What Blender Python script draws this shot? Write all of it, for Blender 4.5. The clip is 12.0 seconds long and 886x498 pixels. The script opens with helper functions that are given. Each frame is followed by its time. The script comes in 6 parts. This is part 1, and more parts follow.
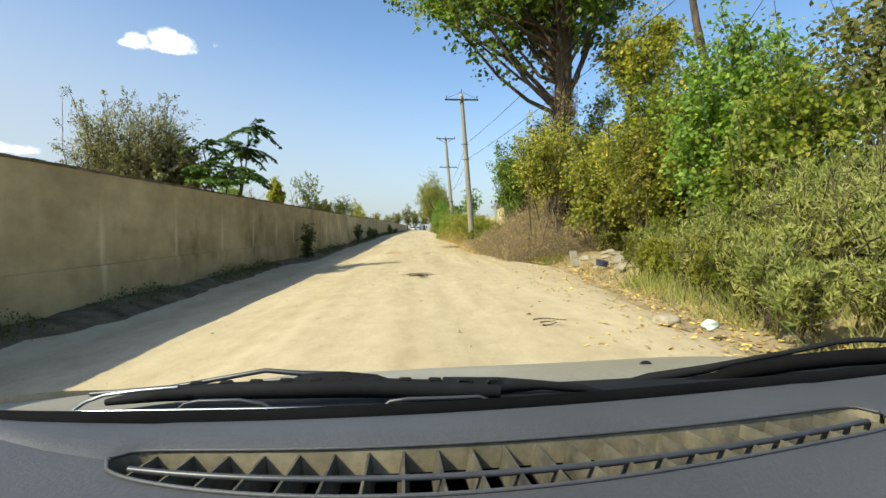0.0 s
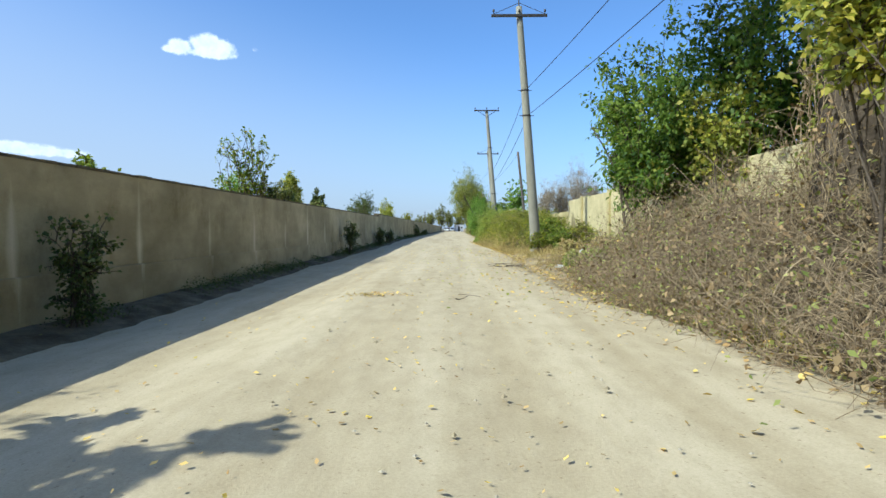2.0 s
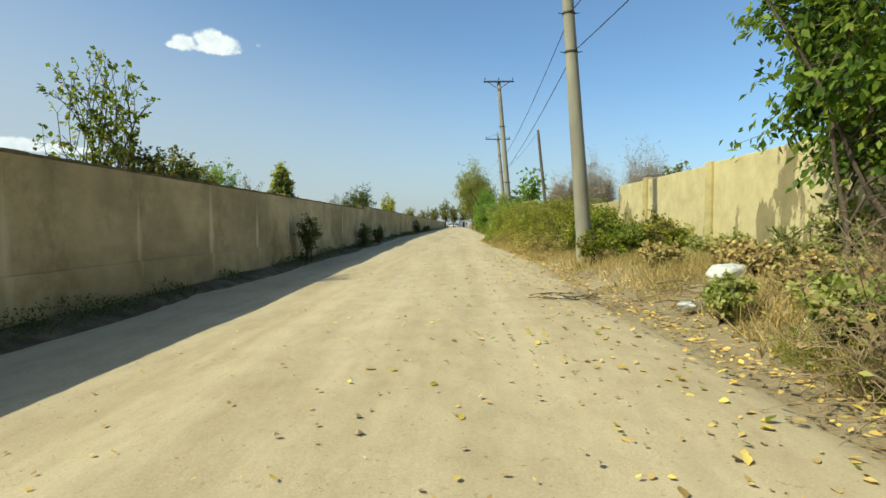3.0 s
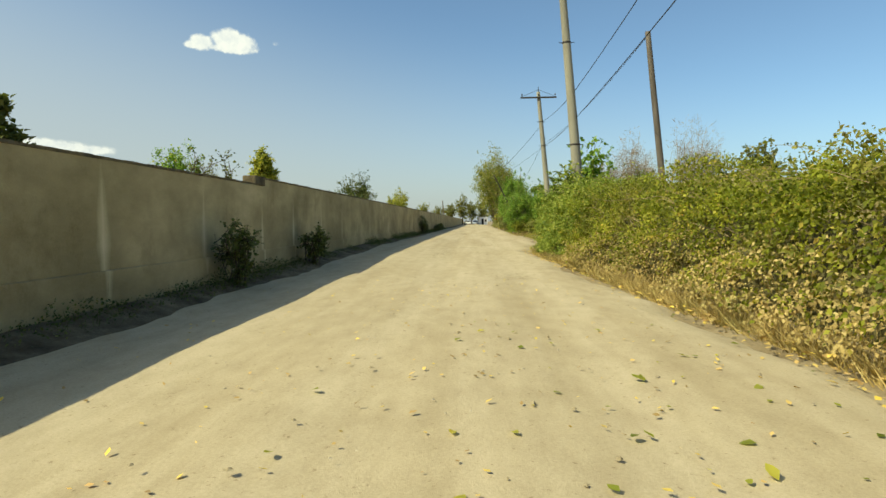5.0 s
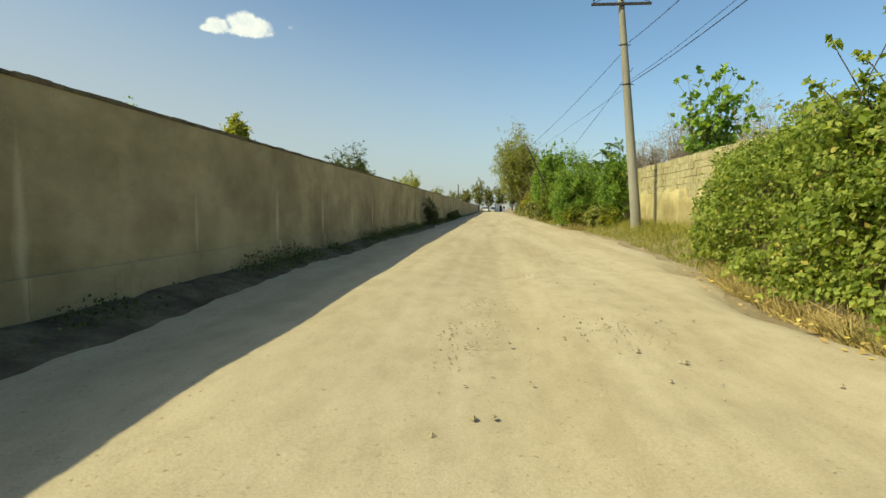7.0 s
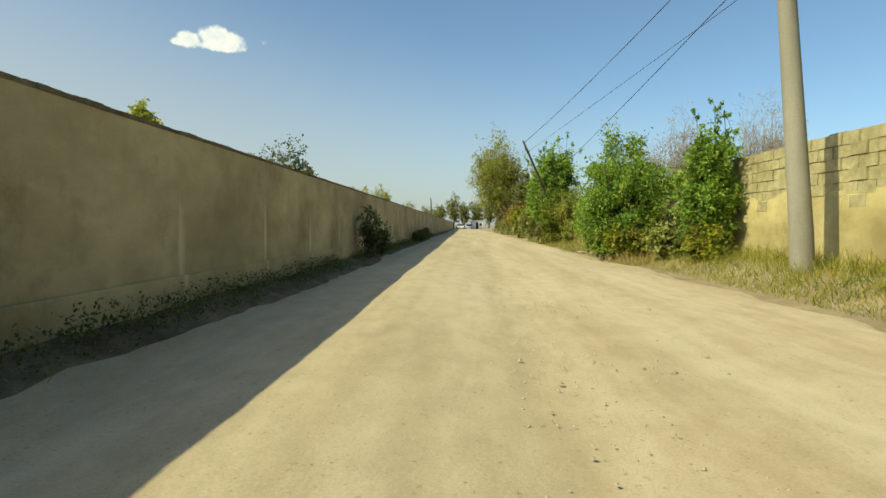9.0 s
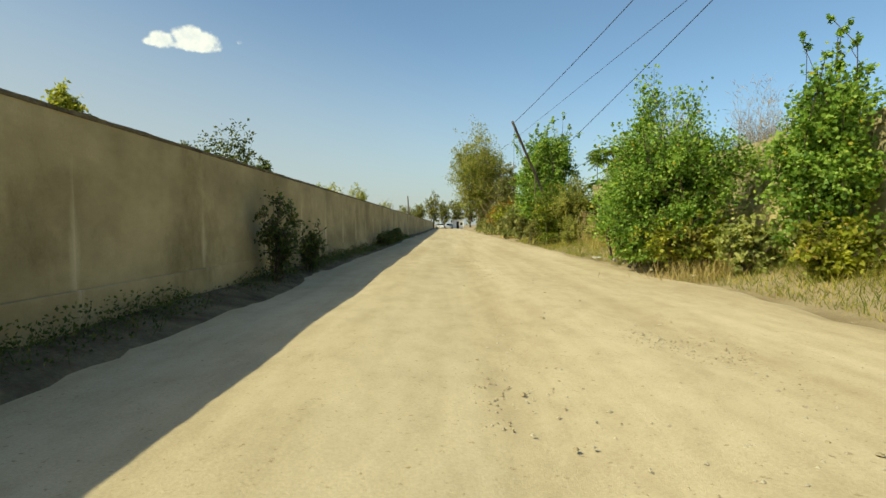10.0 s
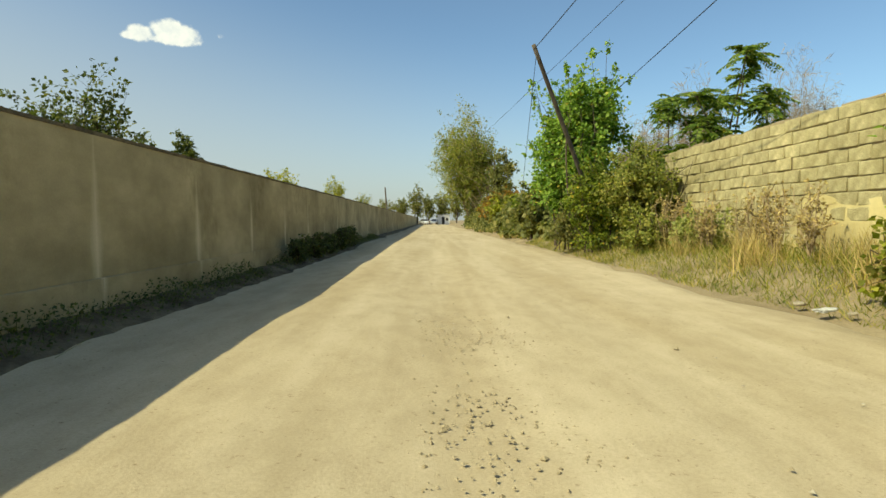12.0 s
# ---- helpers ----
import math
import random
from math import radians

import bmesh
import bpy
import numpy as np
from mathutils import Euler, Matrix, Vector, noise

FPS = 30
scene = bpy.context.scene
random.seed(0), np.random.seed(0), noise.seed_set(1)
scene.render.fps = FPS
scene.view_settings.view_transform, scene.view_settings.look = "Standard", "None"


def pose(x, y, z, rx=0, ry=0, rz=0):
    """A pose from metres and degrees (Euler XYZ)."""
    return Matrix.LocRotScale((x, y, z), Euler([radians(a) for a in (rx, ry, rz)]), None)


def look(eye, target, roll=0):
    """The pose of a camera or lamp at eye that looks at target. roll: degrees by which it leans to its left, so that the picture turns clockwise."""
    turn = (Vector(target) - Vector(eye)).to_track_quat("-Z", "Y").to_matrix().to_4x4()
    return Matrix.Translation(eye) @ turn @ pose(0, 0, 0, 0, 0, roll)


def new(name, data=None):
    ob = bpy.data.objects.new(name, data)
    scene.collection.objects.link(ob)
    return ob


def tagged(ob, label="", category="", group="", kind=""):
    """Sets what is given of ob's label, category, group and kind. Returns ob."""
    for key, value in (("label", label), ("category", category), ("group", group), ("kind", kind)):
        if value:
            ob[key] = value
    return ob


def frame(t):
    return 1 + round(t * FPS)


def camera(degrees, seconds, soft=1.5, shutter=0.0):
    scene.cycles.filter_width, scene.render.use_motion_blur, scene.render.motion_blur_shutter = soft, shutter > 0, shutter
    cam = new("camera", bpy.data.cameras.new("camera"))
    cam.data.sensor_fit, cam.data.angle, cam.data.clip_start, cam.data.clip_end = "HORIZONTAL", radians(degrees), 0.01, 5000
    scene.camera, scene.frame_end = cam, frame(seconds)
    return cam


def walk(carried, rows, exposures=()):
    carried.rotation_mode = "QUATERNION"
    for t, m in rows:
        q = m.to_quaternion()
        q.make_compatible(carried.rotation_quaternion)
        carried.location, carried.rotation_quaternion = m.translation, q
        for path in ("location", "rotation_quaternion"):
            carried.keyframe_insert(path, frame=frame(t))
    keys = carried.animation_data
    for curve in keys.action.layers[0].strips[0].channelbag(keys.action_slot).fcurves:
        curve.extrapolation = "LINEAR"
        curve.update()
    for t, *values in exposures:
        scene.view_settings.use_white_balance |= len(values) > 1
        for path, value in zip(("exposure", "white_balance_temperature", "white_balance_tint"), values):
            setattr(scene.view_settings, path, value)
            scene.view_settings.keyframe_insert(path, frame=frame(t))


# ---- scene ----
# ---------------------------------------------------------------- camera
cam = camera(76.19, 12.0, soft=1.5, shutter=0.0)
PATH = [
    (0.0, pose(0.000, 0.000, 1.087, 87.84, -0.04, -2.53)),
    (0.5, pose(0.164, 3.715, 1.087, 87.93, 0.16, -1.60)),
    (1.0, pose(0.257, 7.197, 1.091, 87.61, 0.16, -0.50)),
    (1.5, pose(0.220, 10.969, 1.084, 87.51, 0.09, 0.37)),
    (2.0, pose(0.262, 14.739, 1.089, 87.93, -0.03, 1.01)),
    (2.5, pose(0.256, 18.554, 1.092, 87.65, -0.10, 1.32)),
    (3.0, pose(0.221, 22.499, 1.097, 87.51, 0.04, 1.46)),
    (3.5, pose(0.184, 26.657, 1.090, 87.35, 0.03, 1.70)),
    (4.0, pose(0.122, 30.927, 1.090, 87.22, 0.05, 2.07)),
    (4.5, pose(0.012, 35.205, 1.090, 87.16, 0.18, 2.57)),
    (5.0, pose(-0.168, 39.389, 1.102, 87.23, 0.37, 3.20)),
    (5.5, pose(-0.441, 43.377, 1.100, 87.48, 0.01, 3.99)),
    (6.0, pose(-0.727, 47.134, 1.094, 87.58, 0.10, 4.71)),
    (6.5, pose(-0.941, 50.627, 1.096, 86.99, 0.20, 4.78)),
    (7.0, pose(-1.138, 53.958, 1.072, 85.88, -0.22, 4.65)),
    (7.5, pose(-1.322, 57.307, 1.090, 86.02, -0.13, 4.35)),
    (8.0, pose(-1.475, 60.633, 1.090, 86.77, -0.09, 3.83)),
    (8.5, pose(-1.576, 63.895, 1.090, 87.51, -0.23, 3.08)),
    (9.0, pose(-1.606, 67.050, 1.087, 87.59, -0.44, 2.04)),
    (9.5, pose(-1.547, 70.058, 1.078, 86.40, 0.06, 0.69)),
    (10.0, pose(-1.472, 73.118, 1.075, 87.57, 0.32, 0.07)),
    (10.5, pose(-1.405, 76.162, 1.091, 88.49, -0.03, -0.09)),
    (11.0, pose(-1.317, 79.134, 1.092, 88.26, -0.27, -0.32)),
    (11.5, pose(-1.220, 81.850, 1.093, 87.28, 0.07, -1.08)),
    (12.0, pose(-1.153, 84.472, 1.095, 87.10, 0.67, -1.38)),
]
EXPOSURES = [(0.0, 0.66, 6650, 2), (0.5, 0.65, 5750, 3), (1.0, 0.62, 5350, 4), (1.5, 0.60, 5250, 4), (2.0, 0.54, 5350, 3), (2.5, 0.44, 5800, 1), (3.0, 0.37, 6600, -4), (5.0, 0.34, 7350, -5), (12.0, 0.37, 7500, -5)]
walk(cam, PATH, EXPOSURES)

# ---------------------------------------------------------------- light
SUN_AZ, SUN_EL = radians(239.0), radians(43.5)
world = bpy.data.worlds.new("sky")
scene.world = world
world.use_nodes = True
sky = world.node_tree.nodes.new("ShaderNodeTexSky")
sky.sky_type, sky.sun_disc = "NISHITA", False
sky.sun_elevation, sky.sun_rotation = SUN_EL, SUN_AZ
sky.air_density, sky.dust_density, sky.ozone_density, sky.altitude = 0.9, 1.7, 5.5, 200
world.node_tree.nodes["Background"].inputs["Strength"].default_value = 0.142
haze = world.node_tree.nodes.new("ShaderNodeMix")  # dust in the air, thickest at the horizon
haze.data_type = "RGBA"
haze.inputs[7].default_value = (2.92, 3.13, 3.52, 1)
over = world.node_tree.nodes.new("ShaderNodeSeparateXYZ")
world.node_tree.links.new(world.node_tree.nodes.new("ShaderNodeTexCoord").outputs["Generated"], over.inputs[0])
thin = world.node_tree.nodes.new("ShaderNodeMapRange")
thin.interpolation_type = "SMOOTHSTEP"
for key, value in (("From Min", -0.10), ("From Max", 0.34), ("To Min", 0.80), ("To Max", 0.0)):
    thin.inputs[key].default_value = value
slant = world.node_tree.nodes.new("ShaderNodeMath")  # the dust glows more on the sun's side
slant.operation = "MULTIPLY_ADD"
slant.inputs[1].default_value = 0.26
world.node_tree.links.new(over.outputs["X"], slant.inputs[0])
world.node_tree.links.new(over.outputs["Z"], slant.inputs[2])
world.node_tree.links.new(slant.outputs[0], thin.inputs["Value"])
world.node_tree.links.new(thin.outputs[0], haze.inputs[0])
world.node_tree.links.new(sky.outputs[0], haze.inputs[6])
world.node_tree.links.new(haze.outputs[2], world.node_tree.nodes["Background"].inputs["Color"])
sun = new("sun", bpy.data.lights.new("sun", "SUN"))
sun.data.energy, sun.data.angle, sun.data.color = 4.05, radians(0.5), (1.0, 0.94, 0.765)
to_sun = Vector((math.sin(SUN_AZ) * math.cos(SUN_EL), math.cos(SUN_AZ) * math.cos(SUN_EL), math.sin(SUN_EL)))
sun.matrix_world = look(to_sun * 60, (0, 0, 0))


# ---------------------------------------------------------------- materials
def shader(name, rough=0.8, spec=0.3, metal=0.0):
    m = bpy.data.materials.new(name)
    m.use_nodes = True
    p = m.node_tree.nodes["Principled BSDF"]
    p.inputs["Roughness"].default_value = rough
    p.inputs["Specular IOR Level"].default_value = spec
    p.inputs["Metallic"].default_value = metal
    return m, m.node_tree, p


def noise_at(nt, scale, detail=6.0, rough=0.6, stretch=None, coords="Object", shuffle=False):
    tc = nt.nodes.new("ShaderNodeTexCoord")
    n = nt.nodes.new("ShaderNodeTexNoise")
    n.inputs["Scale"].default_value, n.inputs["Detail"].default_value = scale, detail
    n.inputs["Roughness"].default_value = rough
    out = tc.outputs["Object"]
    if coords == "Place":
        out = nt.nodes.new("ShaderNodeNewGeometry").outputs["Position"]
    if shuffle:
        info = nt.nodes.new("ShaderNodeObjectInfo")
        far = nt.nodes.new("ShaderNodeVectorMath")
        far.operation = "MULTIPLY_ADD"
        nt.links.new(info.outputs["Random"], far.inputs[0])
        far.inputs[1].default_value = (31.0, 47.0, 13.0)
        nt.links.new(out, far.inputs[2])
        out = far.outputs[0]
    if stretch:
        mp = nt.nodes.new("ShaderNodeMapping")
        mp.inputs["Scale"].default_value = stretch
        nt.links.new(out, mp.inputs["Vector"])
        out = mp.outputs[0]
    nt.links.new(out, n.inputs["Vector"])
    return n.outputs["Fac"]


def ramp(nt, fac, stops):
    r = nt.nodes.new("ShaderNodeValToRGB")
    el = r.color_ramp.elements
    while len(el) < len(stops):
        el.new(0.5)
    for e, (at, col) in zip(el, stops):
        e.position, e.color = at, (*col, 1)
    nt.links.new(fac, r.inputs["Fac"])
    return r.outputs["Color"]


def blend(nt, fac, a, b, how="MIX"):
    mx = nt.nodes.new("ShaderNodeMix")
    mx.data_type, mx.blend_type = "RGBA", how
    for sock, v in ((mx.inputs[0], fac), (mx.inputs[6], a), (mx.inputs[7], b)):
        if isinstance(v, (int, float)):
            sock.default_value = v
        elif isinstance(v, tuple):
            sock.default_value = (*v, 1)
        else:
            nt.links.new(v, sock)
    return mx.outputs[2]


def bump(nt, p, fac, strength, distance):
    b = nt.nodes.new("ShaderNodeBump")
    b.inputs["Strength"].default_value, b.inputs["Distance"].default_value = strength, distance
    nt.links.new(fac, b.inputs["Height"])
    nt.links.new(b.outputs[0], p.inputs["Normal"])


def mottled(name, dark, light, scale=3.0, fine=40.0, rough=0.85, spec=0.25, relief=0.5, depth=0.01, metal=0.0, stretch=None):
    """A surface with broad patches and fine grain between two colours."""
    m, nt, p = shader(name, rough, spec, metal)
    broad = noise_at(nt, scale, 5, 0.6, stretch)
    grain = noise_at(nt, fine, 4, 0.7)
    c = ramp(nt, broad, [(0.3, dark), (0.7, light)])
    g = ramp(nt, grain, [(0.25, (0.72, 0.72, 0.72)), (0.75, (1.15, 1.15, 1.15))])
    nt.links.new(blend(nt, 1.0, c, g, "MULTIPLY"), p.inputs["Base Color"])
    bump(nt, p, grain, relief, depth)
    return m


def leafy(name, stops, glow=0.48, rough=0.5, withered=0.0):
    """Leaves: each one takes its own tone, and lets some light through."""
    m, nt, p = shader(name, rough, 0.18)
    geo = nt.nodes.new("ShaderNodeNewGeometry")
    c = ramp(nt, geo.outputs["Random Per Island"], stops)
    patch = ramp(nt, noise_at(nt, 1.3, 3), [(0.3, (0.68, 0.74, 0.62)), (0.7, (1.28, 1.18, 1.1))])
    c = blend(nt, 1.0, c, patch, "MULTIPLY")
    if withered:
        dry = ramp(nt, noise_at(nt, 0.9, 5, 0.65), [(0.47, (0, 0, 0)), (0.68, (withered, withered, withered))])
        c = blend(nt, dry, c, (0.24, 0.185, 0.07))
        dim = ramp(nt, noise_at(nt, 2.6, 4, 0.6), [(0.36, (0.5, 0.55, 0.5)), (0.6, (1.1, 1.1, 1.1))])
        c = blend(nt, 1.0, c, dim, "MULTIPLY")
    nt.links.new(c, p.inputs["Base Color"])
    tr = nt.nodes.new("ShaderNodeBsdfTranslucent")
    nt.links.new(blend(nt, 1.0, c, (1.15, 1.2, 0.6), "MULTIPLY"), tr.inputs["Color"])
    mx = nt.nodes.new("ShaderNodeMixShader")
    mx.inputs[0].default_value = glow
    nt.links.new(p.outputs[0], mx.inputs[1])
    nt.links.new(tr.outputs[0], mx.inputs[2])
    nt.links.new(mx.outputs[0], nt.nodes["Material Output"].inputs["Surface"])
    return m


def peeled(name, skin, bare):
    """Pale lime plaster that has come off in upright patches, mostly low down."""
    m, nt, p = shader(name, 0.93, 0.12)
    patch = noise_at(nt, 1.1, 7, 0.62, (1, 1, 0.38))
    blot = noise_at(nt, 2.0, 6, 0.65)
    grit = noise_at(nt, 40.0, 5, 0.7)
    sep = nt.nodes.new("ShaderNodeSeparateXYZ")
    nt.links.new(nt.nodes.new("ShaderNodeTexCoord").outputs["Object"], sep.inputs[0])
    low = nt.nodes.new("ShaderNodeMath")
    low.operation = "MULTIPLY_ADD"
    nt.links.new(sep.outputs["Z"], low.inputs[0])
    low.inputs[1].default_value = -0.06
    nt.links.new(patch, low.inputs[2])
    mask = ramp(nt, low.outputs[0], [(0.452, (0, 0, 0)), (0.472, (1, 1, 1))])
    tone = ramp(nt, blot, [(0.3, (0.78, 0.77, 0.73)), (0.7, (1.12, 1.12, 1.1))])
    c = blend(nt, mask, skin, bare)
    c = blend(nt, 1.0, c, tone, "MULTIPLY")
    nt.links.new(blend(nt, 1.0, c, ramp(nt, grit, [(0.25, (0.85, 0.85, 0.85)), (0.7, (1.06, 1.06, 1.06))]), "MULTIPLY"), p.inputs["Base Color"])
    bump(nt, p, low.outputs[0], 0.25, 0.05)
    return m


def sand():
    m, nt, p = shader("dusty_sand", 0.95, 0.1)
    broad = noise_at(nt, 0.35, 6, 0.6, (1, 0.35, 1))
    tracks = noise_at(nt, 1.6, 4, 0.55, (1, 0.05, 1))
    mid = noise_at(nt, 4.0, 6, 0.65, (1, 0.45, 1))
    grain = noise_at(nt, 60.0, 5, 0.75)
    speck = noise_at(nt, 26.0, 3, 0.6)
    c = ramp(nt, broad, [(0.3, (0.385, 0.300, 0.170)), (0.5, (0.46, 0.372, 0.23)), (0.7, (0.525, 0.435, 0.28))])
    c = blend(nt, 0.5, c, ramp(nt, tracks, [(0.35, (0.385, 0.307, 0.185)), (0.65, (0.56, 0.47, 0.315))]))
    c = blend(nt, 1.0, c, ramp(nt, mid, [(0.3, (0.875, 0.86, 0.84)), (0.6, (1.04, 1.04, 1.04))]), "MULTIPLY")
    c = blend(nt, 1.0, c, ramp(nt, grain, [(0.2, (0.80, 0.78, 0.75)), (0.6, (1.06, 1.06, 1.06))]), "MULTIPLY")
    c = blend(nt, 1.0, c, ramp(nt, speck, [(0.27, (0.62, 0.58, 0.52)), (0.36, (1.0, 1.0, 1.0))]), "MULTIPLY")
    nt.links.new(c, p.inputs["Base Color"])
    add = nt.nodes.new("ShaderNodeMath")
    add.operation = "MULTIPLY_ADD"
    nt.links.new(mid, add.inputs[0])
    add.inputs[1].default_value = 2.0
    nt.links.new(grain, add.inputs[2])
    bump(nt, p, add.outputs[0], 0.3, 0.012)
    return m


def wall_render(name, low, high, streak, joints=None):
    """Old cement plaster: blotches, downward runs, fine grit."""
    m, nt, p = shader(name, 0.92, 0.15)
    blot = noise_at(nt, 1.1, 8, 0.7, (1, 0.5, 1), "Place")
    runs = noise_at(nt, 1.5, 6, 0.65, (1, 1, 0.22), "Place")
    fade = noise_at(nt, 0.45, 4, 0.6, None, "Place")
    stain = noise_at(nt, 0.9, 7, 0.72, (1, 0.7, 0.5), "Place")
    grit = noise_at(nt, 45.0, 5, 0.7)
    c = ramp(nt, blot, [(0.36, low), (0.64, high)])
    c = blend(nt, 0.16, c, ramp(nt, runs, [(0.35, low), (0.62, streak)]))
    c = blend(nt, 1.0, c, ramp(nt, fade, [(0.36, (0.74, 0.73, 0.68)), (0.62, (1.12, 1.12, 1.12))]), "MULTIPLY")
    c = blend(nt, 1.0, c, ramp(nt, stain, [(0.34, (0.72, 0.70, 0.64)), (0.45, (1.0, 1.0, 1.0))]), "MULTIPLY")
    if joints:
        sep = nt.nodes.new("ShaderNodeSeparateXYZ")
        nt.links.new(nt.nodes.new("ShaderNodeTexCoord").outputs["Object"], sep.inputs[0])
        near = nt.nodes.new("ShaderNodeMath")
        near.operation = "ABSOLUTE"
        nt.links.new(sep.outputs["Y"], near.inputs[0])
        wob = nt.nodes.new("ShaderNodeMath")
        wob.operation = "MULTIPLY_ADD"
        nt.links.new(runs, wob.inputs[0])
        wob.inputs[1].default_value = 0.30
        nt.links.new(near.outputs[0], wob.inputs[2])
        mid = nt.nodes.new("ShaderNodeMath")
        mid.operation = "SUBTRACT"
        nt.links.new(sep.outputs["Z"], mid.inputs[0])
        mid.inputs[1].default_value = 0.85
        away = nt.nodes.new("ShaderNodeMath")
        away.operation = "ABSOLUTE"
        nt.links.new(mid.outputs[0], away.inputs[0])
        ends = nt.nodes.new("ShaderNodeMath")
        ends.operation = "MULTIPLY_ADD"
        nt.links.new(away.outputs[0], ends.inputs[0])
        ends.inputs[1].default_value = -0.13
        nt.links.new(wob.outputs[0], ends.inputs[2])
        info = nt.nodes.new("ShaderNodeObjectInfo")
        some = nt.nodes.new("ShaderNodeMath")
        some.operation = "MULTIPLY_ADD"
        nt.links.new(info.outputs["Random"], some.inputs[0])
        some.inputs[1].default_value = -0.05
        nt.links.new(ends.outputs[0], some.inputs[2])
        wob = some
        span = nt.nodes.new("ShaderNodeMapRange")
        span.inputs["From Min"].default_value, span.inputs["From Max"].default_value = 1.26, 1.39
        span.inputs["To Max"].default_value = 0.8
        nt.links.new(wob.outputs[0], span.inputs["Value"])
        c = blend(nt, span.outputs[0], c, joints)
    c = blend(nt, 1.0, c, ramp(nt, grit, [(0.25, (0.9, 0.9, 0.9)), (0.7, (1.04, 1.04, 1.04))]), "MULTIPLY")
    nt.links.new(c, p.inputs["Base Color"])
    bump(nt, p, grit, 0.25, 0.008)
    return m


SAND = sand()
# weedy soil colour, taken darker to stand for the shade by the wall
SHADED_HUMUS = mottled("dark_littered_earth", (0.085, 0.068, 0.042), (0.27, 0.215, 0.13), 2.4, 24, 0.95, 0.1, 1.0, 0.04)
EARTH = mottled("dry_earth", (0.24, 0.18, 0.10), (0.42, 0.335, 0.20), 0.8, 30, 0.95, 0.1, 0.8, 0.03)
RENDER = wall_render("grey_cement_render", (0.345, 0.275, 0.145), (0.54, 0.435, 0.24), (0.60, 0.50, 0.28), (0.76, 0.65, 0.41))
COPING = mottled("weathered_coping", (0.10, 0.08, 0.05), (0.27, 0.215, 0.125), 2.2, 30, 0.95, 0.1, 0.9, 0.03)
OCHRE = wall_render("ochre_lime_render", (0.38, 0.31, 0.14), (0.58, 0.49, 0.24), (0.33, 0.26, 0.115))
BLOCK = mottled("ochre_concrete_block", (0.37, 0.32, 0.17), (0.56, 0.495, 0.285), 5, 45, 0.92, 0.15, 0.8, 0.02)
_nt = BLOCK.node_tree
_p = _nt.nodes["Principled BSDF"]
_info = _nt.nodes.new("ShaderNodeObjectInfo")
_tone = ramp(_nt, _info.outputs["Random"], [(0.0, (0.90, 0.89, 0.86)), (0.5, (1.0, 1.0, 1.0)), (1.0, (1.05, 1.05, 1.03))])
_place = _nt.nodes.new("ShaderNodeNewGeometry")
_stain = _nt.nodes.new("ShaderNodeTexNoise")
_stain.inputs["Scale"].default_value, _stain.inputs["Detail"].default_value, _stain.inputs["Roughness"].default_value = 0.9, 7, 0.7
_nt.links.new(_place.outputs["Position"], _stain.inputs["Vector"])
_tone = blend(_nt, 1.0, _tone, ramp(_nt, _stain.outputs["Fac"], [(0.32, (0.72, 0.71, 0.62)), (0.5, (0.95, 0.94, 0.90)), (0.68, (1.18, 1.16, 1.10))]), "MULTIPLY")
_nt.links.new(blend(_nt, 1.0, _p.inputs["Base Color"].links[0].from_socket, _tone, "MULTIPLY"), _p.inputs["Base Color"])
PEELED = peeled("peeling_lime_render", (0.56, 0.475, 0.26), (0.27, 0.225, 0.12))
BRUSHWOOD = mottled("dead_brown_vine", (0.18, 0.128, 0.075), (0.42, 0.315, 0.185), 5, 40, 0.9, 0.12, 0.2, 0.003)
BARE = mottled("grey_branch", (0.22, 0.175, 0.115), (0.40, 0.325, 0.225), 5, 40, 0.9, 0.12, 0.2, 0.003)
MORTAR = mottled("dark_mortar", (0.27, 0.215, 0.125), (0.44, 0.36, 0.215), 6, 60, 0.95, 0.1)
CONCRETE = mottled("pole_concrete", (0.20, 0.185, 0.14), (0.34, 0.315, 0.24), 1.4, 55, 0.85, 0.2, 0.35, 0.006, stretch=(1, 1, 0.25))
STEEL = mottled("weathered_steel", (0.045, 0.04, 0.036), (0.10, 0.085, 0.07), 9, 60, 0.6, 0.4, 0.2, 0.003, 0.6)
OLDWOOD = mottled("weathered_wood", (0.075, 0.062, 0.05), (0.18, 0.15, 0.12), 5, 60, 0.85, 0.2, 0.5, 0.008, stretch=(1, 1, 0.08))
BARK = mottled("brown_bark", (0.055, 0.042, 0.03), (0.17, 0.13, 0.09), 4, 30, 0.92, 0.15, 0.9, 0.03, stretch=(1, 1, 0.3))
TWIG = mottled("pale_dry_stem", (0.26, 0.185, 0.10), (0.52, 0.40, 0.235), 6, 40, 0.9, 0.15, 0.2, 0.003)
# dark brown for the hedge cores: shade between the leaves, put in as colour
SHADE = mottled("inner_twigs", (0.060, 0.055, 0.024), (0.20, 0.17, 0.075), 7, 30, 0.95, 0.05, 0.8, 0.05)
CERAMIC = mottled("white_ceramic", (0.62, 0.61, 0.58), (0.78, 0.77, 0.74), 6, 40, 0.3, 0.5, 0.05, 0.001)
WIRE = mottled("black_cable", (0.02, 0.02, 0.02), (0.04, 0.04, 0.04), 6, 40, 0.6, 0.3, 0.05, 0.001)
GREEN = leafy("green_leaf", [(0.0, (0.085, 0.130, 0.020)), (0.5, (0.175, 0.230, 0.032)), (0.95, (0.300, 0.335, 0.055)), (1.0, (0.560, 0.390, 0.060))])
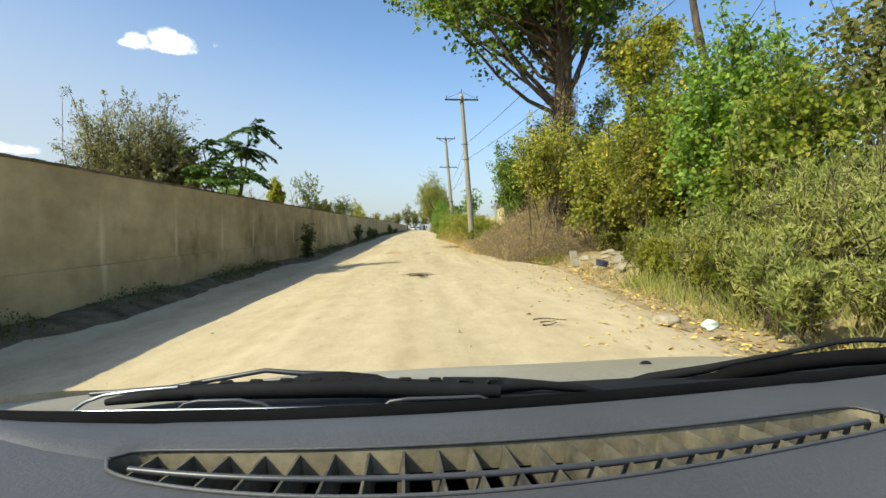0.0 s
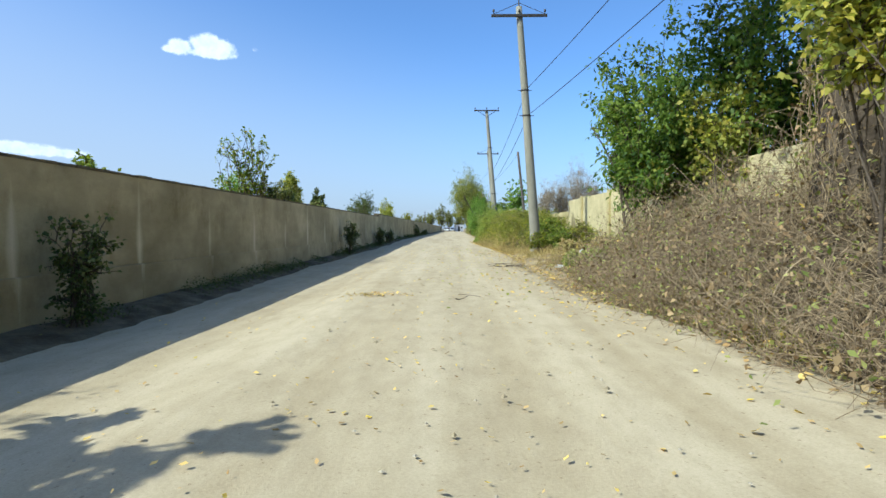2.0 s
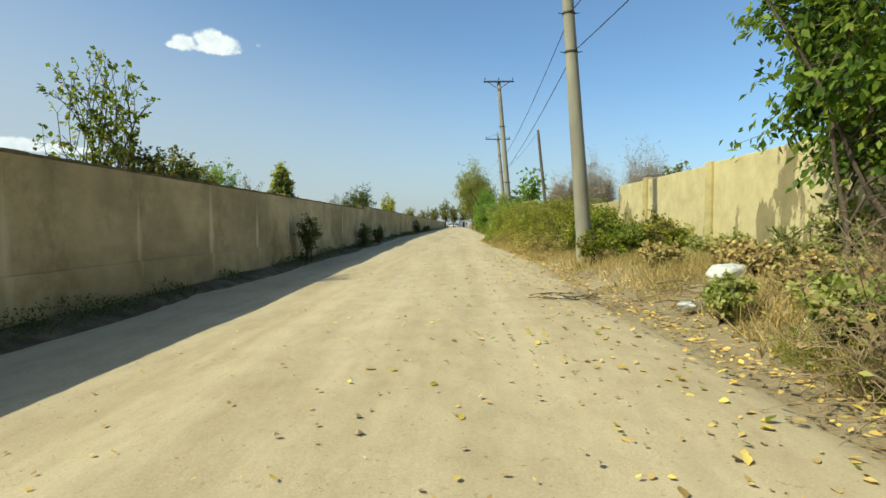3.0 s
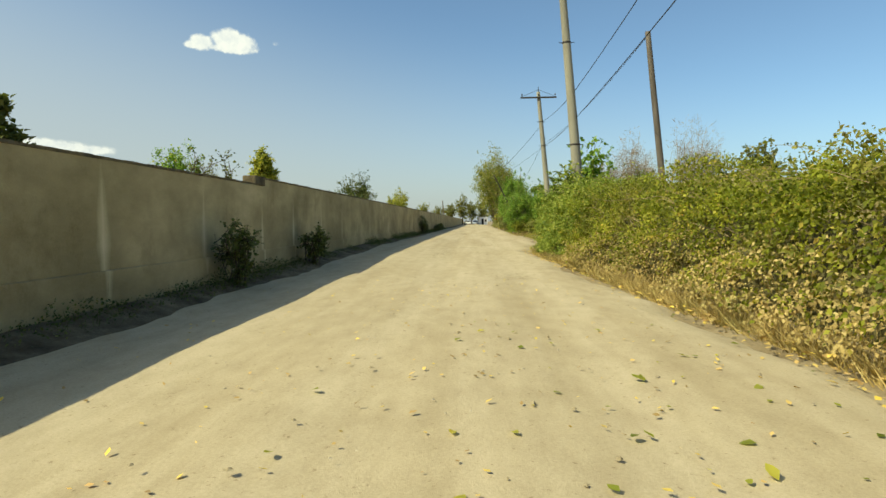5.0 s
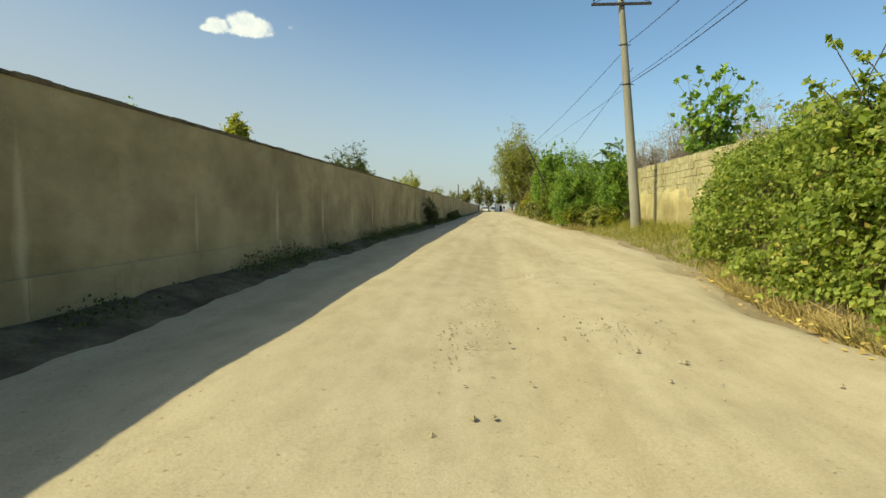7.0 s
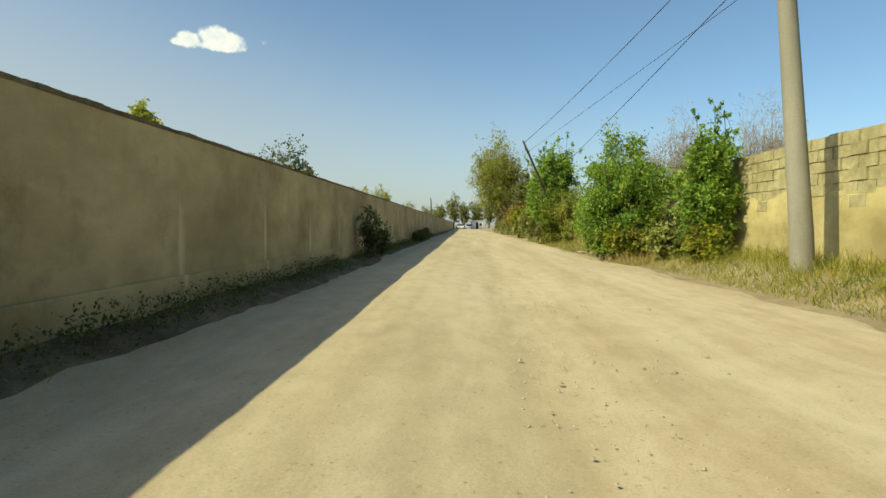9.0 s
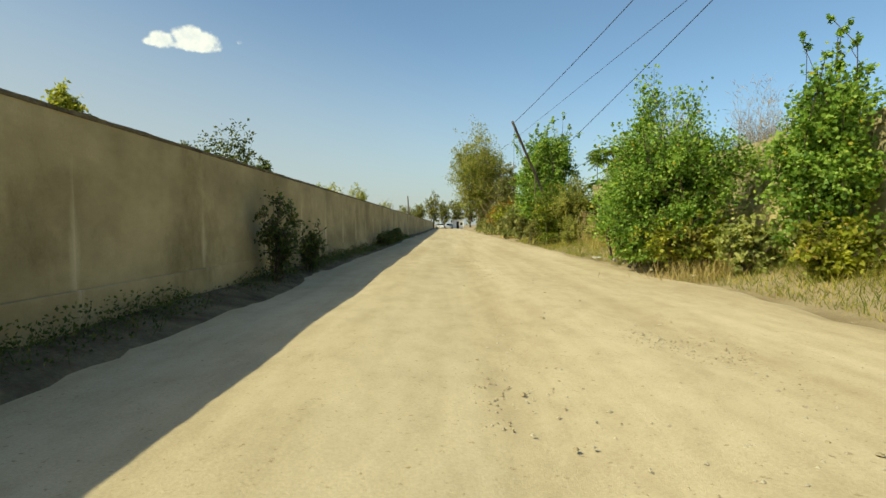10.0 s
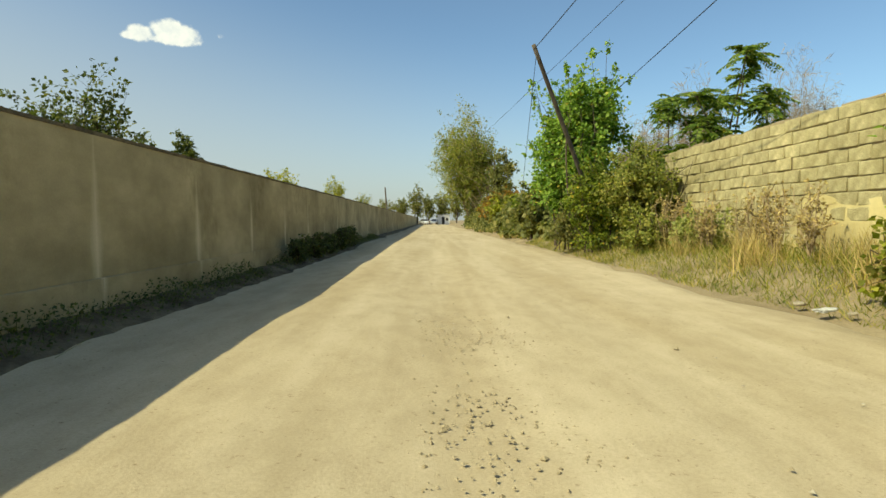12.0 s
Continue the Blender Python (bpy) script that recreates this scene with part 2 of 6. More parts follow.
FRESH = leafy("bright_leaf", [(0.0, (0.085, 0.170, 0.030)), (0.5, (0.195, 0.325, 0.055)), (0.97, (0.390, 0.510, 0.125)), (1.0, (0.600, 0.450, 0.070))])
BRAMBLE = leafy("bramble_leaf", [(0.0, (0.125, 0.145, 0.014)), (0.42, (0.255, 0.285, 0.030)), (0.80, (0.41, 0.43, 0.065)), (0.94, (0.50, 0.43, 0.10)), (1.0, (0.56, 0.39, 0.09))], withered=0.8)
OLIVE = leafy("grey_green_leaf", [(0.0, (0.105, 0.125, 0.040)), (0.6, (0.215, 0.225, 0.080)), (1.0, (0.370, 0.330, 0.130))])
GREY = leafy("dusty_grey_leaf", [(0.0, (0.115, 0.120, 0.070)), (0.6, (0.235, 0.235, 0.140)), (1.0, (0.380, 0.350, 0.220))])
DUSK = leafy("dusky_leaf", [(0.0, (0.055, 0.080, 0.028)), (0.6, (0.115, 0.145, 0.048)), (1.0, (0.22, 0.23, 0.085))], 0.35)
VINE = leafy("vine_leaf", [(0.0, (0.11, 0.16, 0.028)), (0.5, (0.245, 0.31, 0.058)), (0.95, (0.44, 0.48, 0.13)), (1.0, (0.54, 0.42, 0.11))])
WILLOW = leafy("willow_leaf", [(0.0, (0.15, 0.19, 0.045)), (0.5, (0.28, 0.31, 0.075)), (1.0, (0.44, 0.40, 0.12))])
LUSH = leafy("deep_green_leaf", [(0.0, (0.050, 0.100, 0.018)), (0.5, (0.130, 0.205, 0.032)), (0.95, (0.270, 0.345, 0.065)), (1.0, (0.42, 0.36, 0.07))])
YELLOW = leafy("yellowing_leaf", [(0.0, (0.165, 0.20, 0.045)), (0.5, (0.35, 0.375, 0.08)), (1.0, (0.60, 0.53, 0.11))], 0.52)
DARK = leafy("dark_leaf", [(0.0, (0.023, 0.052, 0.010)), (0.6, (0.052, 0.111, 0.018)), (1.0, (0.111, 0.182, 0.029))], 0.2)
RUSTY = leafy("rusty_leaf", [(0.0, (0.12, 0.10, 0.02)), (0.5, (0.25, 0.15, 0.03)), (1.0, (0.40, 0.20, 0.03))])
WEED = leafy("pale_weed_leaf", [(0.0, (0.18, 0.215, 0.065)), (0.5, (0.335, 0.37, 0.115)), (1.0, (0.53, 0.515, 0.215))])
STRAW = leafy("dry_straw", [(0.0, (0.24, 0.18, 0.075)), (0.5, (0.42, 0.325, 0.14)), (1.0, (0.56, 0.45, 0.20))], 0.2, 0.8)
GRASS = leafy("tired_grass", [(0.0, (0.115, 0.155, 0.028)), (0.45, (0.26, 0.265, 0.055)), (1.0, (0.47, 0.39, 0.13))], 0.35, 0.7)
LITTER = leafy("fallen_leaf", [(0.0, (0.33, 0.21, 0.09)), (0.4, (0.55, 0.385, 0.165)), (0.8, (0.72, 0.53, 0.17)), (1.0, (0.76, 0.56, 0.11))], 0.1, 0.8)
DEAD = leafy("dead_leaf", [(0.0, (0.13, 0.085, 0.045)), (0.6, (0.27, 0.19, 0.10)), (0.96, (0.38, 0.28, 0.15)), (1.0, (0.5, 0.36, 0.06))], 0.1, 0.8)
CLOD = mottled("brown_clod", (0.26, 0.205, 0.12), (0.42, 0.345, 0.21), 9, 60, 0.95, 0.1)
PEBBLE = mottled("pale_pebble", (0.30, 0.25, 0.17), (0.48, 0.42, 0.31), 9, 60, 0.9, 0.15)
WHITE = mottled("grubby_white_paint", (0.66, 0.65, 0.62), (0.80, 0.79, 0.76), 3, 40, 0.6, 0.3, 0.1, 0.003)


# ---------------------------------------------------------------- mesh tools
RNG = np.random.default_rng(7)
SUNWARD = np.array([-0.45, -0.35, 0.75])  # leaves turn their faces to the light


def reseed(*numbers):
    """Each growing thing draws from a stream of its own, so that it keeps its shape."""
    global RNG
    RNG = np.random.default_rng([int(abs(k) * 100) for k in numbers])


def empty(name, at=(0, 0, 0), label="", category="", group="", kind=""):
    ob = new(name)
    ob.location = at
    ob.empty_display_size = 0.1
    return tagged(ob, label, category, group, kind)


def under(ob, parent):
    """Parents ob, whose mesh is in world coordinates unless its place was set, to a thing that only stands somewhere."""
    ob.parent = parent
    if parent.type == "EMPTY":
        ob.matrix_parent_inverse = Matrix.Translation(-Vector(parent.location))
    return ob


def mesh(name, verts, faces, mat, parent=None, label="", smooth=False):
    me = bpy.data.meshes.new(name)
    me.from_pydata([tuple(v) for v in verts], [], [tuple(f) for f in faces])
    me.materials.append(mat)
    if smooth:
        me.polygons.foreach_set("use_smooth", [True] * len(me.polygons))
    me.update()
    ob = new(name, me)
    if parent:
        under(ob, parent)
    return tagged(ob, label)


def quads(name, verts, faces, mat, parent=None, label="", smooth=False):
    """A mesh of four-cornered faces from arrays."""
    verts, faces = np.asarray(verts, np.float32), np.asarray(faces, np.int32)
    me = bpy.data.meshes.new(name)
    me.vertices.add(len(verts))
    me.vertices.foreach_set("co", verts.ravel())
    me.loops.add(faces.size)
    me.loops.foreach_set("vertex_index", faces.ravel())
    me.polygons.add(len(faces))
    me.polygons.foreach_set("loop_start", np.arange(0, faces.size, 4, dtype=np.int32))
    if smooth:
        me.polygons.foreach_set("use_smooth", np.ones(len(faces), bool))
    me.materials.append(mat)
    me.update(calc_edges=True)
    me.validate()
    ob = new(name, me)
    if parent:
        under(ob, parent)
    return tagged(ob, label)


def part(name, bm, mat, parent, label="", smooth=False):
    me = bpy.data.meshes.new(name)
    bm.to_mesh(me)
    bm.free()
    me.materials.append(mat)
    if smooth:
        me.polygons.foreach_set("use_smooth", [True] * len(me.polygons))
    ob = new(name, me)
    if parent:
        under(ob, parent)
    return tagged(ob, label)


def box(bm, x0, x1, y0, y1, z0, z1, bevel=0.0, turn=None):
    m = Matrix.Translation(((x0 + x1) / 2, (y0 + y1) / 2, (z0 + z1) / 2))
    if turn:
        m = m @ turn
    r = bmesh.ops.create_cube(bm, size=1.0, matrix=m @ Matrix.Diagonal((x1 - x0, y1 - y0, z1 - z0, 1)))
    if bevel:
        edges = list({e for v in r["verts"] for e in v.link_edges})
        bmesh.ops.bevel(bm, geom=edges, offset=bevel, segments=2, affect="EDGES", profile=0.6)
    return bm


class Tubes:
    """Gathers tapered tubes into one mesh."""

    def __init__(self, sides=6):
        self.v, self.f, self.n, self.sides = [], [], 0, sides

    def add(self, pts, radii):
        pts = np.asarray(pts, float)
        d = np.gradient(pts, axis=0)
        d /= np.linalg.norm(d, axis=1)[:, None] + 1e-9
        up = np.where(np.abs(d[:, 2:3]) > 0.9, [[1.0, 0, 0]], [[0, 0, 1.0]])
        a = np.cross(d, up)
        a /= np.linalg.norm(a, axis=1)[:, None] + 1e-9
        b = np.cross(d, a)
        t = np.arange(self.sides) * 2 * np.pi / self.sides
        ring = np.cos(t)[None, :, None] * a[:, None] + np.sin(t)[None, :, None] * b[:, None]
        v = pts[:, None] + ring * np.asarray(radii, float)[:, None, None]
        k, s = len(pts), self.sides
        i = np.arange(k - 1)[:, None] * s + np.arange(s)[None]
        j = np.arange(k - 1)[:, None] * s + (np.arange(s)[None] + 1) % s
        f = np.stack([i, j, j + s, i + s], -1).reshape(-1, 4) + self.n
        self.v.append(v.reshape(-1, 3))
        self.f.append(f)
        self.n += k * s

    def make(self, name, mat, parent=None, label=""):
        return quads(name, np.concatenate(self.v), np.concatenate(self.f), mat, parent, label, True)


def unit(a):
    return a / (np.linalg.norm(a, axis=-1, keepdims=True) + 1e-9)


def leaves(name, at, way, size, mat, parent=None, label="", slim=0.55, fold=0.25, spread=0.35, close=False):
    """Many small leaves, each of two folded halves, at the points and along the ways given."""
    at, way = np.asarray(at, float), unit(np.asarray(way, float))
    n = len(at)
    face = RNG.normal(size=(n, 3)) * 0.55 + SUNWARD
    side = unit(np.cross(way, face))
    up = np.cross(side, way)
    ln = size * RNG.uniform(1 - spread, 1 + spread, n)[:, None]
    if at[:, 1].mean() > 7.5 and not close:
        w = ln * slim * 0.62
        fall = up * ln * 0.12
        v = np.stack([at, at + way * ln * 0.42 + side * w + up * w * fold, at + way * ln - fall, at + way * ln * 0.5 - side * w + up * w * fold], 1)
        return quads(name, v.reshape(-1, 3), np.arange(n * 4).reshape(-1, 4), mat, parent, label)
    w = ln * slim * 0.5
    v = np.stack([at, at + way * ln * 0.3 + side * w + up * w * fold, at + way * ln * 0.7 + side * w * 0.8 + up * w * fold,
                  at + way * ln, at + way * ln * 0.7 - side * w * 0.8 + up * w * fold, at + way * ln * 0.3 - side * w + up * w * fold], 1)
    k = np.arange(n)[:, None] * 6
    f = np.concatenate([k + [[0, 1, 2, 3]], k + [[0, 3, 4, 5]]], 0)
    return quads(name, v.reshape(-1, 3), f, mat, parent, label)


def bend(a, b, steps, wobble, sag=0.0):
    t = np.linspace(0, 1, steps)[:, None]
    p = np.asarray(a) * (1 - t) + np.asarray(b) * t
    off = RNG.normal(size=(2, 3)) * wobble
    p = p + np.sin(t * np.pi) * off[0] + np.sin(t * 2 * np.pi) * off[1] * 0.5
    p[:, 2] += sag * np.sin(t[:, 0] * np.pi)
    return p


def plant(name, base, top, radii, centre, mat, label, category, trunk_r=0.12, limbs=14, twigs=9, per=14, size=0.09,
          stems=1, low=0.25, bark=None, droop=0.25, slim=0.6, group="", clump=0.32, lean=(0, 0), shoots=0, close=False):
    """A tree or a shrub: trunk or several stems, limbs that reach into an uneven crown, twigs, and leaves along the twigs.
    centre, radii: the crown's middle above the base, and its half sizes; top: the height of the stem; shoots: leafy sprouts that stand out of the crown."""
    base, centre, radii = np.array(base, float), np.array(centre, float), np.array(radii, float)
    reseed(*base, *radii)
    thing = empty(name, base, label, category, group)
    seed = RNG.uniform(0, 50)
    at, way, paths = [], [], []
    per, size = max(int(per * 0.52), 1), size * 1.22
    for s in range(stems):
        foot = base + (np.append(RNG.normal(size=2) * radii[:2] * 0.22, 0) if stems > 1 else 0)
        tip = base + np.array([lean[0], lean[1], top]) + (np.append(RNG.normal(size=2) * radii[:2] * 0.4, RNG.uniform(-0.45, -0.14) * top) if stems > 1 else 0)
        p = bend(foot - [0, 0, 0.15], tip, 9, 0.035 * top)
        r = np.linspace(trunk_r, trunk_r * 0.25, 9)
        r[0] *= 1.35
        wood = Tubes(8 if trunk_r > 0.08 else 4)
        wood.add(p, r)
        paths.append((p, r, wood))
    floor_z = base[2] + 0.03
    for k in range(limbs + shoots):
        p, r, wood = paths[k % len(paths)]
        u = low + (1 - low) * ((k % limbs + RNG.uniform()) / limbs)
        i = min(u, 0.999) * (len(p) - 1)
        a = p[int(i)] + (p[min(int(i) + 1, len(p) - 1)] - p[int(i)]) * (i % 1)
        dirv = unit(RNG.normal(size=3))
        if stems == 1 and dirv[2] < -0.6:
            dirv[2] *= -0.6
        if k >= limbs:
            dirv = unit(np.array([RNG.normal(0, 0.5), RNG.normal(0, 0.5), 1.0]))
        lobe = 0.80 + 0.38 * noise.noise(Vector(dirv * 1.6) + Vector((seed, 0, 0)))
        goal = base + centre + dirv * radii * lobe * RNG.uniform(0.35, 1.0) ** 0.5
        if k >= limbs:
            goal = base + centre + dirv * radii * RNG.uniform(0.95, 1.18)
        goal[2] = max(goal[2], floor_z + 0.05)
        q = bend(a, goal, 6, 0.07 * np.linalg.norm(goal - a), 0.05)
        wood.add(q, np.linspace(max(r[int(i)] * (0.45 if trunk_r < 0.3 else 0.24), 0.008), 0.006, 6))
        fine = Tubes(3)
        for j in range(twigs if k < limbs else 8):
            s = q[RNG.integers(2, 6)] if k < limbs else q[1 + j % 5]
            d = unit(unit(goal - a) * 0.6 + RNG.normal(size=3) * 0.8 + [0, 0, 0.15])
            ln = clump * radii.mean() * RNG.uniform(0.5, 1.25)
            if k >= limbs:
                d, ln = unit(dirv + RNG.normal(size=3) * 0.4), ln * 0.45
            e = s + d * ln
            e[2] = max(e[2], floor_z)
            fine.add([s, e], [0.006, 0.003])
            t = RNG.uniform(0.15, 1.05, per)[:, None]
            at.append(s + (e - s) * t + RNG.normal(size=(per, 3)) * ln * 0.16)
            way.append(d * 0.6 + RNG.normal(size=(per, 3)) * 0.75 - [0, 0, droop])
        wood.v += fine.v
        wood.f += [f + wood.n for f in fine.f]
        wood.n += fine.n
    for p, r, wood in paths:
        wood.make("trunk" if stems == 1 else "stem", bark or BARK, thing)
    at, way = np.concatenate(at), np.concatenate(way)
    at[:, 2] = np.maximum(at[:, 2], floor_z)
    leaves("crown" if stems == 1 else "foliage", at, way, size, mat, thing, slim=slim, close=close)
    return thing


# ---------------------------------------------------------------- ground, road and walls
EDGE_Y = [-40, 4, 10, 16, 22, 28, 38, 44, 50, 60, 66, 75, 82, 88, 95, 105, 115, 130, 160, 400]
EDGE_X = [3.0, 3.0, 3.5, 4.2, 2.9, 2.5, 2.5, 2.6, 2.25, 1.85, 2.7, 3.4, 3.4, 3.2, 3.1, 3.2, 3.2, 3.3, 3.5, 3.6]
WALL_X = -4.53


def edge(y):
    return np.interp(y, EDGE_Y, EDGE_X)


def verge(x, y):
    """The strip under the cement wall: it falls away at first, and is heaped up further on."""
    t = np.clip((-1.0 - x) / 1.5, 0, 1)
    return np.interp(y, [-40, 24, 36, 50, 57, 70, 80, 90, 110, 150], [-0.15, -0.14, -0.10, -0.02, 0.08, 0.11, 0.09, 0.07, 0.07, 0.0]) * t * t * (3 - 2 * t)


def rise(x, y):
    """The height of the ground: level road, a bank on its far side, a low heap of earth along the cement wall."""
    t = np.clip((x - edge(y) + 0.1) / 2.2, 0, 1)
    u = np.clip((-3.4 - x) / 0.9, 0, 1)
    return 0.44 * t * t * (3 - 2 * t) + 0.10 * u * u * (3 - 2 * u) - 0.12 + verge(x, y)


def lumps(x, y, s, a):
    return np.array([noise.noise(Vector((float(i) * s, float(j) * s, 0.3))) for i, j in zip(np.ravel(x), np.ravel(y))]).reshape(np.shape(x)) * a


def grid_faces(nx, ny):
    i = np.arange(ny - 1)[:, None] * nx + np.arange(nx - 1)[None]
    return np.stack([i, i + 1, i + nx + 1, i + nx], -1).reshape(-1, 4)


gx = np.concatenate([[-2500, -700, -200, -60, -25, -12, -8], np.arange(-6, 12.1, 0.5), [16, 25, 60, 200, 700, 2500]])
gy = np.concatenate([[-900, -200, -60], np.arange(-25, 130, 0.8), np.arange(130, 290, 6), [330, 420, 700, 1500, 4000]])
X, Y = np.meshgrid(gx, gy)
near = (np.abs(X) < 14) & (Y > -26) & (Y < 135)
Z = rise(X, Y) + np.where(near & (X > edge(Y) + 0.1), lumps(X, Y, 0.9, 0.05), 0)
Z = np.where(np.abs(X) > 14, np.where(X > 0, 0.29, 0.0), Z)
tagged(quads("ground", np.stack([X, Y, Z], -1).reshape(-1, 3), grid_faces(len(gx), len(gy)), EARTH, smooth=True),
       "dry brown earth with straw beside a dirt road", "ground", kind="structure")

ry = np.concatenate([np.arange(-25, 120, 0.4), np.arange(120, 262, 3)])
ru = np.linspace(0, 1, 30)
edge_wave = lumps(ry, ry * 0 + 5, 0.6, 0.35) + lumps(ry, ry * 0 + 9, 2.1, 0.14)
X = -4.45 + (edge(ry) + edge_wave + 4.45)[:, None] * ru[None]
Y = np.repeat(ry[:, None], len(ru), 1)
Z = lumps(X, Y, 0.35, 0.035) + lumps(X, Y * 0.4, 1.7, 0.012) + 0.004 + 0.10 * np.clip((-3.4 - X) / 0.9, 0, 1) ** 2 + verge(X, Y)
Z = Z - 0.13 * np.clip((ru[None] - 0.94) / 0.06, 0, 1) ** 1.5 - 0.02 * (np.exp(-((X + 0.9) / 0.28) ** 2) + np.exp(-((X - 0.7) / 0.28) ** 2))
tagged(quads("road", np.stack([X, Y, Z], -1).reshape(-1, 3), grid_faces(len(ru), len(ry)), SAND, smooth=True),
       "pale sandy dirt road with faint wheel tracks", "road", kind="structure")


def cement_wall():
    """Panels of 2.5 m with pale runs at the joints, a plinth with a ledge and a rough dark top."""
    wall = empty("wall_left", (WALL_X, 40, 0), "grey cement-rendered boundary wall in shade", "wall", kind="structure")
    kinds = []
    for height in (1.87, 2.01):
        bm = box(bmesh.new(), -0.2, 0.0, -1.25, 1.25, -0.3, height - 0.012)
        pieces = [part("panel", bm, RENDER, None)]
        bm = box(bmesh.new(), 0.002, 0.045, -1.2495, 1.2495, -0.3, 0.55, 0.012)
        for v in bm.verts:
            v.co.z += 0.012 * math.sin(v.co.y * 2.51) if v.co.z > 0 else 0
        pieces.append(part("plinth", bm, RENDER, None))
        for turn in range(2):
            bm = bmesh.new()
            y = -1.25
            while y < 1.249:
                long = min(0.10 + 0.11 * abs(noise.noise(Vector((y * 3.7, height, turn * 5)))), 1.25 - y)
                up = 0.026 + 0.022 * noise.noise(Vector((y * 2.3, turn * 3.1, height)))
                out = 0.012 + 0.012 * noise.noise(Vector((y * 4.1, 7.7, turn)))
                box(bm, -0.212, out, y, y + long, height - 0.012, height + up)
                y += long
            pieces.append(part("coping", bm, COPING, None))
        kinds.append(pieces)
    spans = [(33.3 - 1.25 + 2.5 * k, 1.0, 0) for k in range(-24, 8)] + [(51.8, 0.8, 1)] + [(54.05 + 2.5 * k, 1.0, 1) for k in range(84)]
    for k, (y, stretch, tall) in enumerate(spans):
        panel, plinth, *tops = kinds[tall]
        for src in (panel, plinth, tops[k % 2]):
            ob = new(src.name.split(".")[0], src.data)
            ob.matrix_world = Matrix.Translation((WALL_X, y, 0.0)) @ Matrix.Diagonal((1, stretch, 1, 1))
            under(ob, wall)
    part("cap", box(bmesh.new(), WALL_X - 0.24, WALL_X + 0.03, 50.42, 50.95, 1.86, 2.045, 0.02), COPING, wall, "dark weathered cap where the wall steps up")
    for pieces in kinds:
        for src in pieces:
            bpy.data.objects.remove(src)


cement_wall()


def foot_of_wall():
    """A ragged strip of littered earth along the cement wall, its dark colour also deepening the wall's shade."""
    ys = np.arange(-24, 230, 0.25)
    wide = 0.60 + lumps(ys, ys * 0 + 2, 0.25, 0.30) + lumps(ys, ys * 0 + 8, 2.6, 0.10)
    u = np.linspace(0, 1, 9)
    X = -4.48 + wide[:, None] * u[None]
    Y = np.repeat(ys[:, None], len(u), 1)
    road_z = lumps(X, Y, 0.35, 0.035) + lumps(X, Y * 0.4, 1.7, 0.012) + 0.004 + 0.10 * np.clip((-3.4 - X) / 0.9, 0, 1) ** 2 + verge(X, Y)
    Z = road_z + 0.05 * np.sin(np.clip(1 - u, 0, 1) * np.pi * 0.5)[None] + lumps(X, Y, 3.0, 0.03) * (1 - u[None]) - 0.03 * (u[None] == 1)
    tagged(quads("ground_strip", np.stack([X, Y, Z], -1).reshape(-1, 3), grid_faces(len(u), len(ys)), SHADED_HUMUS, smooth=True), "littered earth along the foot of the wall, darkened as its shade", "ground", kind="structure")


foot_of_wall()


def flat_bits(name, x, y, size, mat, label, category, lift=0.012, slim=0.6):
    """Loose leaves lying on the ground."""
    n = len(x)
    z = rise(x, y)
    z = np.where(x < edge(y) + 0.1, lumps(x, y, 0.35, 0.035) + lumps(x, y * 0.4, 1.7, 0.012) + verge(x, y) - 0.004, z) + lift
    a = RNG.uniform(0, 2 * np.pi, n)
    way = np.stack([np.cos(a), np.sin(a), RNG.normal(0, 0.18, n)], 1)
    side = np.stack([-np.sin(a), np.cos(a), RNG.normal(0, 0.25, n)], 1)
    at = np.stack([x, y, z], 1)
    ln = (size * RNG.uniform(0.5, 1.4, n))[:, None]
    w = ln * slim * 0.5
    up = np.array([[0, 0, 1.0]])
    v = np.stack([at, at + way * ln * 0.3 + side * w + up * w * 0.5, at + way * ln * 0.7 + side * w * 0.8 + up * w * 0.4,
                  at + way * ln + up * 0.01, at + way * ln * 0.7 - side * w * 0.8 + up * w * 0.4, at + way * ln * 0.3 - side * w + up * w * 0.5], 1)
    k = np.arange(n)[:, None] * 6
    ob = quads(name, v.reshape(-1, 3), np.concatenate([k + [[0, 1, 2, 3]], k + [[0, 3, 4, 5]]], 0), mat)
    return tagged(ob, label, category, kind="stuff")


def grass(name, x, y, tall, mat, label, width=0.012, lie=0.35):
    n = len(x)
    at = np.stack([x, y, rise(x, y) - 0.02], 1)
    way = np.stack([RNG.normal(0, lie, n), RNG.normal(0, lie, n), np.ones(n)], 1)
    way = unit(way)
    side = unit(np.cross(way, RNG.normal(size=(n, 3))))
    ln = (tall * RNG.uniform(0.45, 1.25, n))[:, None]
    w = width * RNG.uniform(0.6, 1.4, n)[:, None]
    tipd = np.stack([RNG.normal(0, 0.5, n), RNG.normal(0, 0.5, n), np.full(n, -0.25)], 1)
    tip = at + way * ln + tipd * ln * 0.4
    v = np.stack([at - side * w, at + side * w, tip + side * w * 0.25, tip - side * w * 0.25], 1)
    ob = quads(name, v.reshape(-1, 3), np.arange(n * 4).reshape(-1, 4), mat)
    return tagged(ob, label, "grass", kind="stuff")


